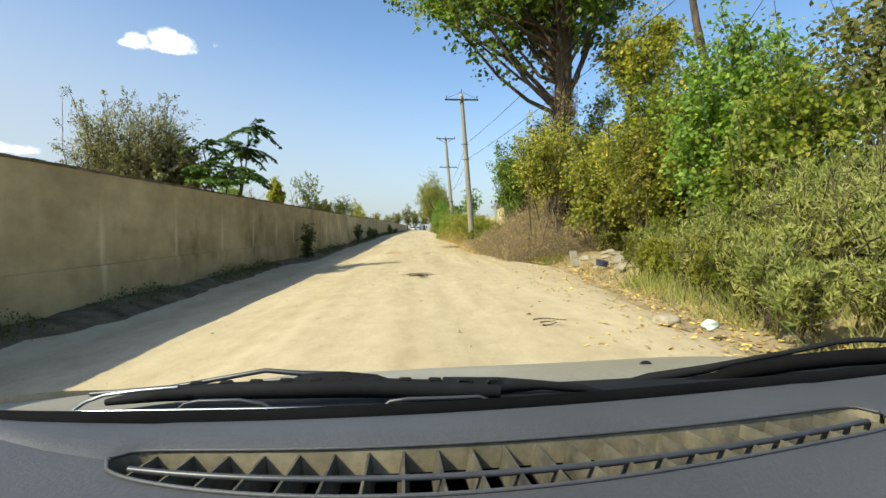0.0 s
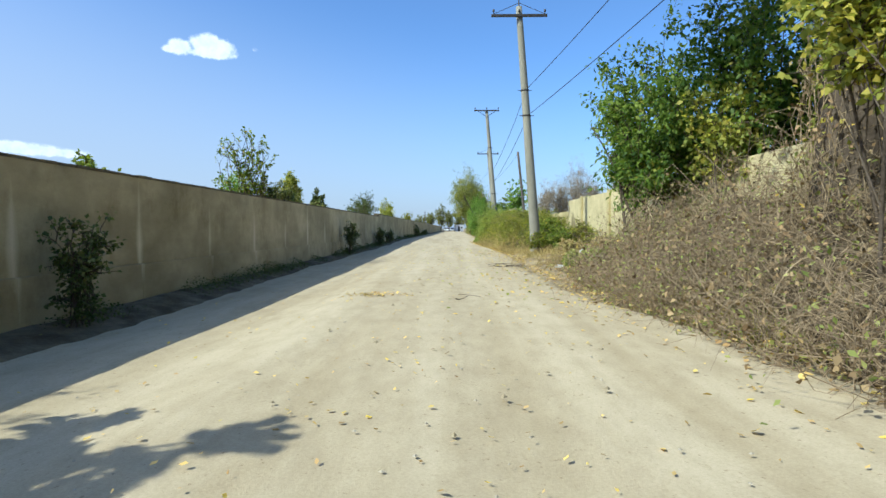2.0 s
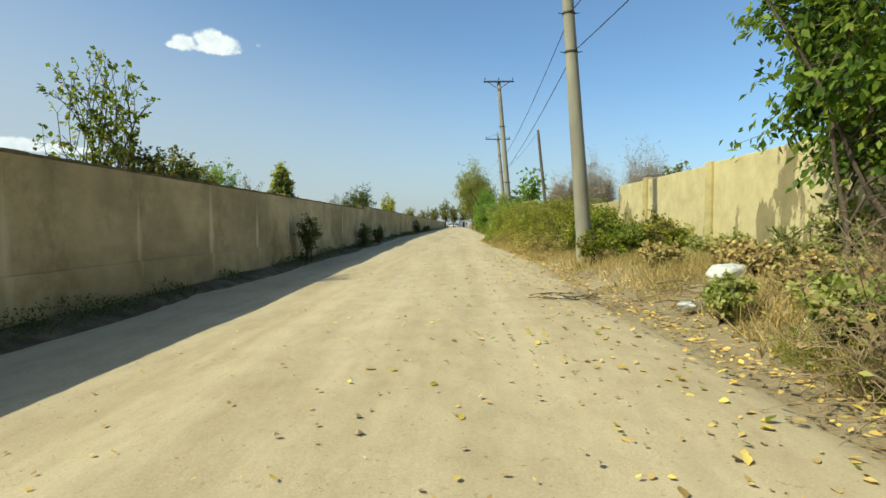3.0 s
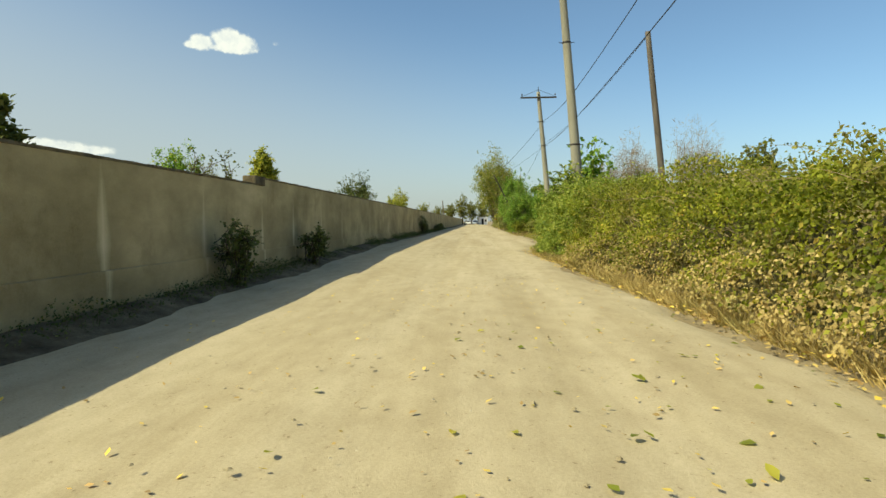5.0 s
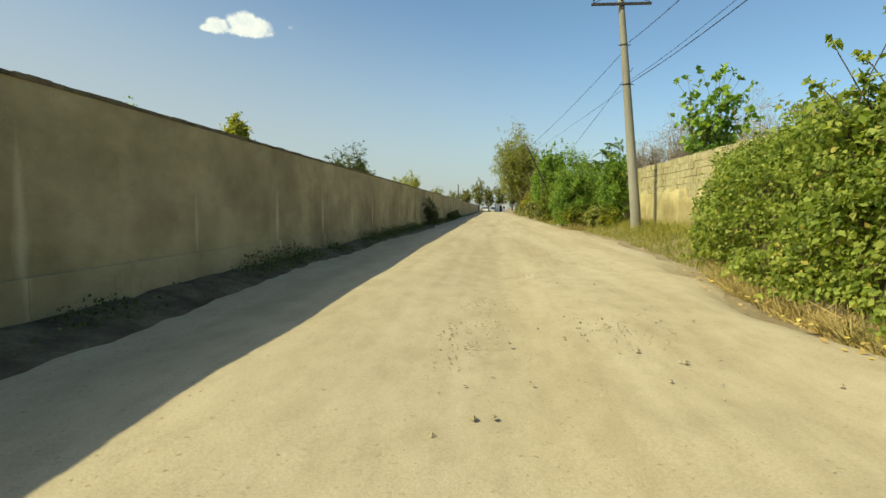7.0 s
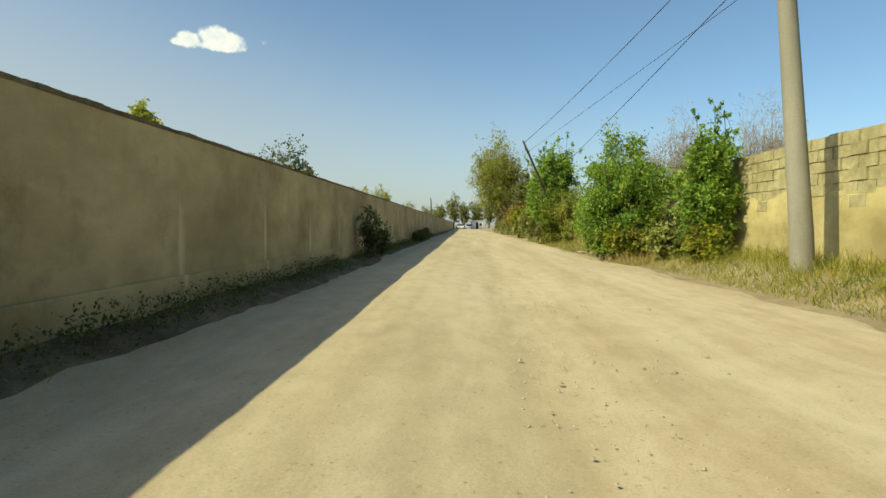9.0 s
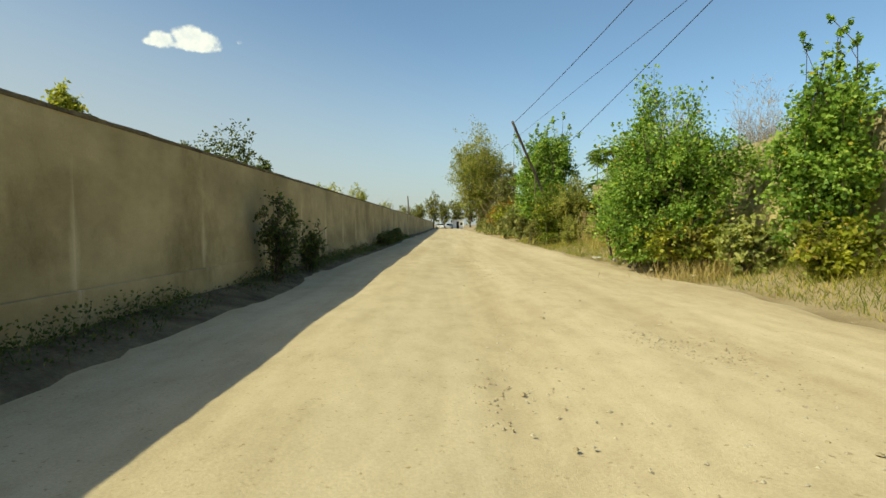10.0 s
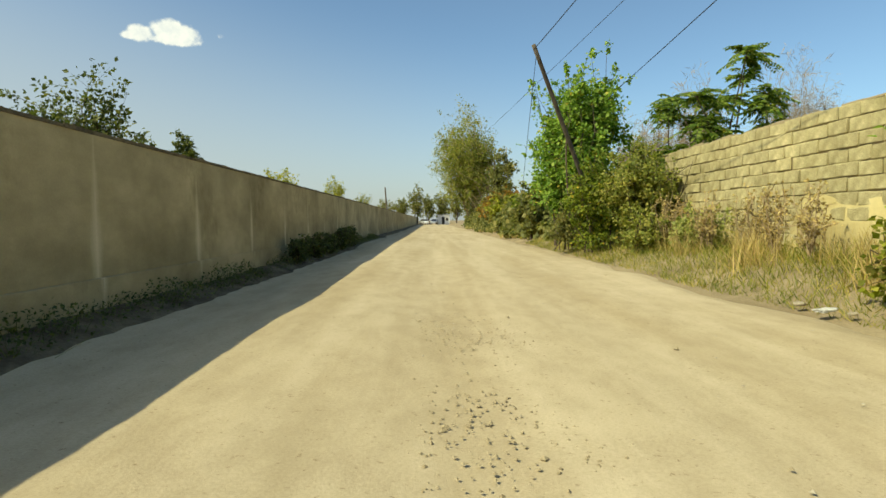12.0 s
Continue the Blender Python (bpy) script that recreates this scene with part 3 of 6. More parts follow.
def hedge(name, y0, y1, front, back, height, count, size, mat, label, category, stems=120, stem_mat=None, inset=0.35, slim=0.75, steep=0.75, skirt=0.65):
    """A rolling bank of growth along the road, with an uneven skin of leaves over tangled stems."""
    reseed(y0, y1, count)
    thing = empty(name, ((front(y0) + back(y0)) / 2, (y0 + y1) / 2, 0.15), label, category)

    def skin(u, y, shrink):
        x0, x1, h = front(y) + shrink, back(y) - shrink, height(y) - shrink
        a = u * np.pi
        e = np.clip(np.minimum(y - y0, y1 - y) / 1.6, 0.02, 1) ** 0.5
        cx, rx = (x0 + x1) / 2, (x1 - x0) / 2 * (0.55 + 0.45 * e)
        x = cx - rx * np.sign(np.cos(a)) * np.abs(np.cos(a)) ** steep
        z = h * e * np.abs(np.sin(a)) ** 0.8
        return x, z

    u, y = 0.78 * RNG.uniform(0.0, 1.0, count) ** 1.25, RNG.uniform(y0, y1, count)
    x, z = skin(u, y, 0.0)
    wave = lumps(y + z * 1.7, x * 1.3 + z, 0.75, 0.6) + lumps(y + z, z * 2, 2.4, 0.40) + lumps(y * 1.1 + x, z * 1.6, 5.2, 0.26)
    depth = np.abs(RNG.normal(0, 0.11, count)) - wave
    xs, zs = skin(u, y, 1.0)
    d = np.stack([x - xs, np.zeros(count), z - zs], 1)
    at = np.stack([x, y, z], 1) - d * depth[:, None] + RNG.normal(size=(count, 3)) * 0.03
    at[:, 2] = np.maximum(at[:, 2], 0.02) + np.where(x > edge(y), 0.1, 0.0)
    way = d * 0.5 + RNG.normal(size=(count, 3)) * 0.7 - [0, 0, 0.8]
    low_down = (at[:, 2] < skirt * np.clip((59 - y) / 7, 0.3, 1) * RNG.uniform(0.1, 1.3, count))
    leaves("foliage", at[~low_down], way[~low_down], size, mat, thing, slim=slim)
    tagged(leaves("dry_skirt", at[low_down], way[low_down], size * 0.8, STRAW, thing, "withered brown leaves near the ground", slim=slim), "withered brown leaves near the ground", kind="stuff")
    cane, tips, ways = Tubes(3), [], []
    for _ in range(int(min(y1 - y0, 25) * 7)):
        yy, uu = RNG.uniform(y0 + 0.5, y1 - 0.5), RNG.uniform(0.25, 0.62)
        px, pz = skin(np.array(uu), np.array(yy), 0.1)
        d = np.array([RNG.normal(-0.35, 0.4), RNG.normal(0, 0.4), RNG.uniform(0.15, 0.6)])
        q = bend([px, yy, pz + 0.1], np.array([px, yy, pz + 0.1]) + d, 7, 0.06, 0.12)
        cane.add(q, np.linspace(0.006, 0.002, 7))
        k = RNG.integers(0, 7, 16)
        tips.append(q[k] + RNG.normal(size=(16, 3)) * 0.04)
        ways.append(RNG.normal(size=(16, 3)) * 0.7 + d * 0.3)
    tagged(cane.make("cane_spray", TWIG, thing), kind="stuff")
    leaves("cane_foliage", np.concatenate(tips), np.concatenate(ways), size, mat, thing, slim=slim)
    # a dark sheet inside the bank, painted as the shade seen through leaf gaps
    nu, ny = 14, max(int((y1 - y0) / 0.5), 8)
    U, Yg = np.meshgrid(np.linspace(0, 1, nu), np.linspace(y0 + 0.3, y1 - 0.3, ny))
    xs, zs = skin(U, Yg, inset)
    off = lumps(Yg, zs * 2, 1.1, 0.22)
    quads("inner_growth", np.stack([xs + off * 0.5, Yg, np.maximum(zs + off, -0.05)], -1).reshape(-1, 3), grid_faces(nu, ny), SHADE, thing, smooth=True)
    t = Tubes(3)
    for _ in range(stems):
        yy = RNG.uniform(y0 + 0.4, y1 - 0.4)
        uu = RNG.uniform(0.05, 0.6)
        px, pz = skin(np.array(uu), np.array(yy), 0.1)
        a = np.array([px + RNG.uniform(0.2, 0.7), yy, max(pz * 0.4, 0.1)])
        b = np.array([px - RNG.uniform(-0.1, 0.3), yy + RNG.normal(0, 0.7), pz + RNG.uniform(-0.3, 0.35)])
        t.add(bend(a, b, 6, 0.12, 0.25), np.linspace(0.009, 0.003, 6))
    tagged(t.make("cane_mass", stem_mat or TWIG, thing), kind="stuff")
    return thing


def tangle(name, y0, y1, front, back, height, count, label, thick=0.0042, dead=2500):
    """A heap of dead, curling vine stems with a few dry leaves left on them."""
    reseed(y0, y1, count)
    thing = empty(name, ((front + back) / 2, (y0 + y1) / 2, 0.15), label, "dry brush")
    t = Tubes(3)
    at = []
    for _ in range(count):
        y = RNG.uniform(y0, y1)
        u = RNG.uniform(0, 1) ** 1.4
        x = front + (back - front) * u
        h = height * min(1.0, 0.25 + 1.6 * u) * (0.7 + 0.35 * math.sin(y * 1.3) * math.cos(y * 0.7 + x))
        z = rise(np.array(x), np.array(y)) + h * RNG.uniform(0.0, 1.0)
        d = unit(RNG.normal(size=3) * [1, 1, 0.55])
        ln = RNG.uniform(0.35, 1.1)
        p = bend([x, y, z], np.array([x, y, z]) + d * ln, 5, 0.18 * ln, RNG.uniform(-0.1, 0.35))
        p[:, 2] = np.maximum(p[:, 2], float(rise(np.array(x), np.array(y))) + 0.01)
        t.add(p, np.linspace(thick * RNG.uniform(0.6, 1.5), 0.0015, 5))
        at.append(p[RNG.integers(0, 5)])
    t.make("vine_mass", BRUSHWOOD, thing)
    for _ in range(6):
        y, x = RNG.uniform(y0 + 0.8, y1 - 0.8), front + (back - front) * RNG.uniform(0.3, 0.8)
        a = np.array([x, y, height * RNG.uniform(0.2, 0.5)])
        v = Tubes(6)
        v.add(bend(a, a + [RNG.normal(0.0, 0.3), RNG.normal(0, 0.7), RNG.uniform(-0.3, 0.2)], 12, 0.12, RNG.uniform(0.3, 0.6)), np.linspace(0.013, 0.006, 12))
        v.make("arching_vine", TWIG, thing, "thick pale dead vine")
    few = np.array(at)[RNG.integers(0, len(at), dead)] + RNG.normal(size=(dead, 3)) * 0.09
    leaves("shoot_foliage", few, RNG.normal(size=(dead, 3)) + [0, 0, 0.2], 0.055, WEED, thing, "sparse dusty green leaves", slim=0.4)
    at = np.array(at)[RNG.integers(0, len(at), dead)] + RNG.normal(size=(dead, 3)) * 0.06
    leaves("dry_foliage", at, RNG.normal(size=(dead, 3)) - [0, 0, 0.6], 0.065, DEAD, thing, "curled brown leaves")
    # one dark brown sheet fills the heap beneath the stems
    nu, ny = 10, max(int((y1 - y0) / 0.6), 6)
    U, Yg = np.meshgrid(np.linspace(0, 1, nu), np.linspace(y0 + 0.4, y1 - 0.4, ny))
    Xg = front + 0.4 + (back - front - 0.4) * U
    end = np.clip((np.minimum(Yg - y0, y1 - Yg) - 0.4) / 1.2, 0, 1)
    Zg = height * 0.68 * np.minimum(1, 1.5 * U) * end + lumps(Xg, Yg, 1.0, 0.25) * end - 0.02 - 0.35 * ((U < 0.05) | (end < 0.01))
    quads("matted_base", np.stack([Xg, Yg, Zg], -1).reshape(-1, 3), grid_faces(nu, ny), INFILL, thing, smooth=True)
    return thing


def fronds(name, base, height, crown_r, count, mat, label, category, long=0.85, leaflet=0.18, trunk_r=0.05, stems=3, spread=1.0, least=0.0):
    """A tree with long feathered leaves that hang from the ends of its shoots."""
    base = np.array(base, float)
    reseed(*base, height)
    thing = empty(name, base, label, category)
    wood, at, way = Tubes(6), [], []
    tips = []
    for s in range(stems):
        a = s * 2.4 + 0.5
        tip = base + [crown_r * 0.75 * spread * math.cos(a), crown_r * 0.75 * spread * math.sin(a), height * (1.0 - 0.22 * (s > 0) * RNG.uniform(0.5, 1.6))]
        p = bend(base - [0, 0, 0.1], tip, 8, 0.05 * height)
        wood.add(p, np.linspace(trunk_r, 0.014, 8))
        tips.append(p[-1])
        for k in (-2, -3):
            tips.append(p[k] + RNG.normal(size=3) * 0.14 * crown_r)
    for k in range(count):
        c = tips[k % len(tips)]
        a = RNG.uniform(0, 2 * np.pi)
        el = RNG.uniform(-0.15, 1.0)
        d = np.array([math.cos(a) * math.cos(el), math.sin(a) * math.cos(el), math.sin(el)])
        ln = long * RNG.uniform(0.65, 1.15)
        n = 9
        t = np.linspace(0, 1, n)[:, None]
        p = c + d * ln * t + np.array([0, 0, -1.0]) * (t ** 2) * ln * 0.5
        p[:, 2] = np.maximum(p[:, 2], least)
        wood.add(p, np.linspace(0.006, 0.002, n))
        m = 13
        tt = np.linspace(0.15, 1, m)
        pts = np.stack([np.interp(tt, t[:, 0], p[:, i]) for i in range(3)], 1)
        side = unit(np.cross(d, [0, 0, 1.0]))
        for sgn in (-1, 1):
            at.append(pts)
            way.append(np.tile(side * sgn + d * 0.45 - [0, 0, 0.55], (m, 1)) + RNG.normal(size=(m, 3)) * 0.12)
    wood.make("trunk", BARK, thing)
    leaves("crown", np.concatenate(at), np.concatenate(way), leaflet, mat, thing, slim=0.34, fold=0.15, spread=0.2)
    return thing


INFILL = mottled("matted_straw", (0.07, 0.05, 0.03), (0.22, 0.165, 0.10), 5, 25, 0.95, 0.05, 1.0, 0.06)


# ---------------------------------------------------------------- walls on the bank
def smear(wall, y0, y1, top, seed):
    """Old plaster left on the lower part of a wall, with a ragged upper edge."""
    bm = bmesh.new()
    n = max(int((y1 - y0) / 0.11), 8)
    rows = []
    for i in range(n + 1):
        y = y0 + (y1 - y0) * i / n
        end = min(1.0, (min(i, n - i) + 0.4) / 5)
        h = top * end ** 0.4 + 0.22 * noise.noise(Vector((y * 0.9, seed, 0))) + 0.10 * noise.noise(Vector((y * 4.0, seed, 3)))
        rows.append([bm.verts.new((x, y, z)) for x, z in ((6.03, h), (5.985 + 0.012 * noise.noise(Vector((y, 5, 0))), h - 0.02), (5.972 + 0.015 * noise.noise(Vector((y * 0.7, 2, 0))), h * 0.55), (5.975, 0.0))])
    for a, b in zip(rows, rows[1:]):
        for k in range(3):
            bm.faces.new((a[k], a[k + 1], b[k + 1], b[k]))
    bmesh.ops.recalc_face_normals(bm, faces=bm.faces)
    part("plaster", bm, OCHRE, wall, "ragged patch of old plaster", True)


def right_wall():
    wall = empty("wall_right", (6.0, 60, 0), "ochre rendered and concrete block boundary wall", "wall", kind="structure")
    for y0, y1, h, mat in ((24.0, 35.5, 2.5, PEELED), (35.7, 43.0, 2.46, PEELED), (43.004, 52.0, 1.95, OCHRE), (52.004, 68.0, 2.25, OCHRE)):
        part("plaster", box(bmesh.new(), 6.0, 6.22, y0, y1, 0.0, h, 0.03), mat, wall)
    for y, h in ((35.6, 2.52), (40.0, 2.52), (52.0, 2.0)):
        part("pillar", box(bmesh.new(), 5.93, 6.26, y - 0.16, y + 0.16, 0.0, h, 0.02), OCHRE, wall)
    part("mortar", box(bmesh.new(), 6.03, 6.24, 68.004, 101.6, 0.0, 2.99), MORTAR, wall, "dark mortar bed")
    smear(wall, 68.2, 88.6, 1.86, 1.0)
    smear(wall, 92.8, 95.6, 1.45, 4.0)
    smear(wall, 97.2, 101.4, 0.95, 9.0)
    sources = []
    for k in range(6):
        bm = box(bmesh.new(), -0.03, 0.03, -0.24, 0.24, -0.118, 0.118, 0.022)
        for v in bm.verts:
            v.co += Vector((noise.noise(v.co * 9 + Vector((k, 0, 0))) * 0.035, noise.noise(v.co * 7 + Vector((0, k, 0))) * 0.03, noise.noise(v.co * 8 + Vector((0, 0, k))) * 0.03))
        sources.append(part("block", bm, BLOCK, None))
    loose = bmesh.new()
    for row in range(12):
        y = 68.25 + (row % 2) * 0.25
        while y < 101.4:
            hidden = (y < 88.4 and row < 6) or (93.4 < y < 95.2 and row < 4)
            jig = [noise.noise(Vector((y * 3.1, row * 7.7, k))) for k in (1.0, 5.0, 9.0)]
            m = Matrix.Translation((6.016 + 0.04 * jig[0], y + 0.03 * jig[1], 0.125 + row * 0.25 + 0.022 * jig[1])) @ Matrix.Rotation(0.05 * jig[2], 4, "X") @ Matrix.Rotation(0.05 * jig[0], 4, "Z")
            if not hidden:
                if 88.0 < y < 101.6:
                    ob = new("block", sources[int(y * 7 + row * 3) % 6].data)
                    ob.matrix_world = m
                    under(ob, wall)
                else:
                    box(loose, -0.03, 0.03, -0.238, 0.238, -0.118, 0.118)
                    bmesh.ops.transform(loose, matrix=m, verts=loose.verts[-8:])
            y += 0.5
    tagged(part("blocks", loose, BLOCK, wall), kind="stuff")
    bm = bmesh.new()
    for k in range(67):
        y = 68.2 + 0.5 * k
        box(bm, 6.0, 6.25, y, y + 0.499, 2.97, 3.01 + 0.08 * noise.noise(Vector((k * 0.7, 0, 0))), 0.01)
    part("coping", bm, MORTAR, wall)
    for src in sources:
        bpy.data.objects.remove(src)


right_wall()


# ---------------------------------------------------------------- poles and cables
def pole(name, x, y, height, r0, r1, arm, label, group="", mat=None, lean=(0, 0), brace=False, band=()):
    base = np.array([x, y, 0.2])
    thing = empty(name, base, label, "utility pole", group)
    top = base + [lean[0], lean[1], height]
    t = Tubes(20)
    n = 12
    pts = [base + (top - base) * (i / n) - [0, 0, 0.4 * (i == 0)] for i in range(n + 1)]
    t.add(pts + [top + [0, 0, 0.01]], list(np.linspace(r0, r1, n + 1)) + [0.01])
    t.make("shaft", mat or CONCRETE, thing)
    tx, ty = top[0], top[1] - r1 - 0.05
    if arm:
        z = top[2] - (0.4 if not brace else 0.06)
        bar = part("crossarm", box(bmesh.new(), tx - arm, tx + arm, ty - 0.045, ty + 0.045, z - 0.05, z + 0.05, 0.008), STEEL, thing)
        for k in (-1, 0, 1):
            b = Tubes(8)
            cx = tx + k * arm * 0.92
            b.add([[cx, ty, z + 0.04], [cx, ty, z + 0.12], [cx, ty, z + 0.16], [cx, ty, z + 0.24], [cx, ty, z + 0.25]], [0.012, 0.012, 0.045, 0.04, 0.005])
            b.make("insulator", STEEL, bar)
        if brace:
            for k in (-1, 1):
                b = Tubes(6)
                b.add([[tx, ty, z - 0.5], [tx + k * arm * 0.7, ty, z - 0.04]], [0.02, 0.02])
                b.make("brace", STEEL, bar)
        else:
            b = Tubes(8)
            b.add([top, top + [0, 0, 0.35]], [0.03, 0.02])
            b.make("spike", STEEL, thing)
            for k in (-1, 1):
                b = Tubes(5)
                b.add([top + [0, 0, 0.16], [tx + k * arm * 0.97, ty, z + 0.04]], [0.012, 0.012])
                b.make("stay", STEEL, bar)
    for z in band:
        c = base + (top - base) * ((z - 0.2) / height)
        rr = r0 + (r1 - r0) * (z - 0.2) / height + 0.012
        b = Tubes(18)
        b.add([c - [0, 0, 0.031], c - [0, 0, 0.03], c + [0, 0, 0.03], c + [0, 0, 0.031]], [rr - 0.012, rr, rr, rr - 0.012])
        band_part = b.make("band", STEEL, thing)
        for side in (-1, 1):
            h = Tubes(6)
            h.add([c + [side * rr, 0, 0], c + [side * (rr + 0.12), -0.02, 0.01]], [0.015, 0.01])
            h.make("hook", STEEL, band_part)
    return thing


GROUP = "concrete poles along the road"
pole("utility_pole", 3.62, 37.6, 9.7, 0.21, 0.12, 1.1, "tall grey concrete pole with a steel crossarm", GROUP, lean=(-0.75, 0), band=(5.6, 6.6))
pole("utility_pole", 3.85, 60.6, 10.4, 0.21, 0.12, 1.0, "tall concrete pole with a braced crossarm rising from brambles", GROUP, lean=(-0.9, 0), brace=True, band=(3.9, 7.6))
pole("utility_pole", 5.05, 78.3, 9.6, 0.22, 0.12, 1.2, "tall concrete pole standing in dry grass by a wall", GROUP, lean=(-0.9, 0), band=(6.2, 7.8))
pole("wooden_pole", 5.80, 57.1, 6.6, 0.11, 0.08, 0, "weathered dark wooden pole without a crossarm", mat=OLDWOOD, lean=(-0.72, 0))
pole("wooden_pole", 5.2, 104.6, 5.9, 0.085, 0.06, 0, "dark wooden pole leaning over the roadside bushes", mat=OLDWOOD, lean=(-3.3, -3.7))


def cable(a, b, sag, label, r=0.012):
    t = Tubes(5)
    u = np.linspace(0, 1, 24)[:, None]
    p = np.array(a) * (1 - u) + np.array(b) * u
    p[:, 2] -= sag * 4 * (u * (1 - u))[:, 0]
    t.add(p, [r] * 24)
    return tagged(t.make("overhead_cable", WIRE), label, "cable", "overhead cables")


CABLE = "thin black overhead cable strung between poles"
cable((7.0, 8.0, 8.7), (3.2, 37.5, 6.65), 0.35, CABLE)
cable((8.5, 6.0, 8.4), (3.3, 37.6, 5.65), 0.4, CABLE)
cable((3.2, 37.5, 6.65), (3.5, 60.5, 5.85), 0.25, CABLE)
cable((3.3, 37.6, 5.65), (3.58, 60.5, 4.9), 0.2, CABLE)
cable((3.5, 60.5, 5.85), (4.45, 78.2, 7.85), 0.15, CABLE)
cable((3.58, 60.5, 4.9), (4.5, 78.2, 6.2), 0.15, CABLE)
cable((5.1, 57.1, 6.7), (4.5, 78.2, 6.3), 0.35, CABLE, 0.008)
cable((4.55, 78.2, 7.8), (1.9, 100.9, 5.95), 0.2, CABLE)
cable((4.7, 78.2, 6.25), (0.9, 158.0, 7.6), 0.15, CABLE, 0.008)
cable((4.7, 78.2, 6.85), (5.6, 118.0, 4.9), 0.15, CABLE)
cable((2.0, 100.9, 6.0), (3.3, 112.0, 1.6), -0.1, "slack cable hanging down from a leaning pole", 0.009)


# ---------------------------------------------------------------- growth on the bank, near end
BUSHES = "roadside shrubs"
plant("shrub", (4.9, 6.2, 0.2), 2.0, (0.9, 1.6, 1.0), (0.2, 0, 1.0), WEED, "tall pale green weeds beside the dirt road", "shrub", 0.02, 50, 13, 60, 0.056, stems=8, group=BUSHES, droop=-0.4, low=0.05, slim=0.16)
plant("shrub", (5.6, 8.3, 0.25), 3.4, (1.1, 1.3, 1.8), (0, 0, 1.8), GREEN, "leafy green shrub crowding the road edge", "shrub", 0.03, 44, 11, 36, 0.075, stems=7, group=BUSHES, low=0.05)
plant("shrub", (6.6, 11.3, 0.3), 5.2, (1.6, 1.7, 2.7), (0, 0, 2.7), FRESH, "tall green shrub with dense small leaves", "shrub", 0.05, 60, 12, 38, 0.09, stems=6, group=BUSHES, low=0.04, shoots=8)
plant("shrub", (8.0, 8.6, 0.3), 6.6, (1.8, 2.2, 3.3), (0, 0, 3.4), OLIVE, "tall green shrub with dense small leaves", "shrub", 0.06, 60, 12, 36, 0.10, stems=6, group=BUSHES, low=0.04)
plant("shrub", (8.3, 13.6, 0.3), 6.4, (1.9, 2.0, 3.1), (0, 0, 3.2), GREEN, "tall green shrub with dense small leaves", "shrub", 0.06, 60, 12, 36, 0.10, stems=6, group=BUSHES, low=0.04)
plant("shrub", (7.2, 16.6, 0.3), 5.0, (1.6, 1.9, 2.5), (0, 0, 2.5), BRAMBLE, "yellow-green rounded shrub behind rubble", "shrub", 0.05, 60, 12, 42, 0.075, stems=7, group=BUSHES, low=0.04, shoots=8)
plant("shrub", (4.7, 19.8, 0.3), 4.8, (1.6, 1.4, 1.7), (-0.1, 0, 3.4), YELLOW, "yellow-green shrub round the foot of an old tree", "shrub", 0.03, 48, 10, 34, 0.075, stems=5, group=BUSHES, low=0.3)
plant("shrub", (7.3, 21.6, 0.3), 4.8, (1.6, 1.6, 2.2), (0, 0, 2.8), BRAMBLE, "yellowing green shrub over dry brush", "shrub", 0.05, 44, 11, 34, 0.08, stems=6, group=BUSHES, low=0.04)
plant("shrub", (9.2, 18.4, 0.3), 6.6, (2.0, 2.4, 3.2), (0, 0, 3.4), GREEN, "tall green shrub with dense small leaves", "shrub", 0.06, 50, 12, 32, 0.11, stems=6, group=BUSHES, low=0.04)
plant("shrub", (7.8, 23.6, 0.3), 6.6, (1.7, 1.9, 3.0), (0, 0, 4.0), YELLOW, "tall yellow-green thicket round an old trunk", "shrub", 0.05, 46, 11, 28, 0.10, stems=6, group=BUSHES, low=0.1)
plant("shrub", (6.3, 18.7, 0.3), 4.6, (1.5, 1.6, 2.3), (0, 0, 2.4), YELLOW, "yellowing green shrub behind rubble", "shrub", 0.05, 56, 12, 36, 0.085, stems=7, group=BUSHES, low=0.04)
plant("shrub", (7.9, 18.0, 0.3), 6.0, (1.6, 1.7, 2.9), (0, 0, 3.1), GREEN, "tall green shrub with dense small leaves", "shrub", 0.05, 50, 12, 34, 0.10, stems=6, group=BUSHES, low=0.04)
plant("yellow_tree", (8.3, 20.6, 0.3), 8.0, (2.1, 2.0, 1.9), (0, 0, 7.0), YELLOW, "slender tree with yellow and green leaves", "tree", 0.11, 36, 12, 34, 0.11, low=0.6)
old_tree = plant("big_tree", (5.42, 22.2, 0.3), 14.0, (7.9, 5.6, 5.6), (-0.9, 1.8, 11.4), LUSH, "large old tree with a thick rough trunk", "tree", 0.50, 120, 14, 32, 0.15, low=0.34, slim=0.85, clump=0.17, droop=0.5)


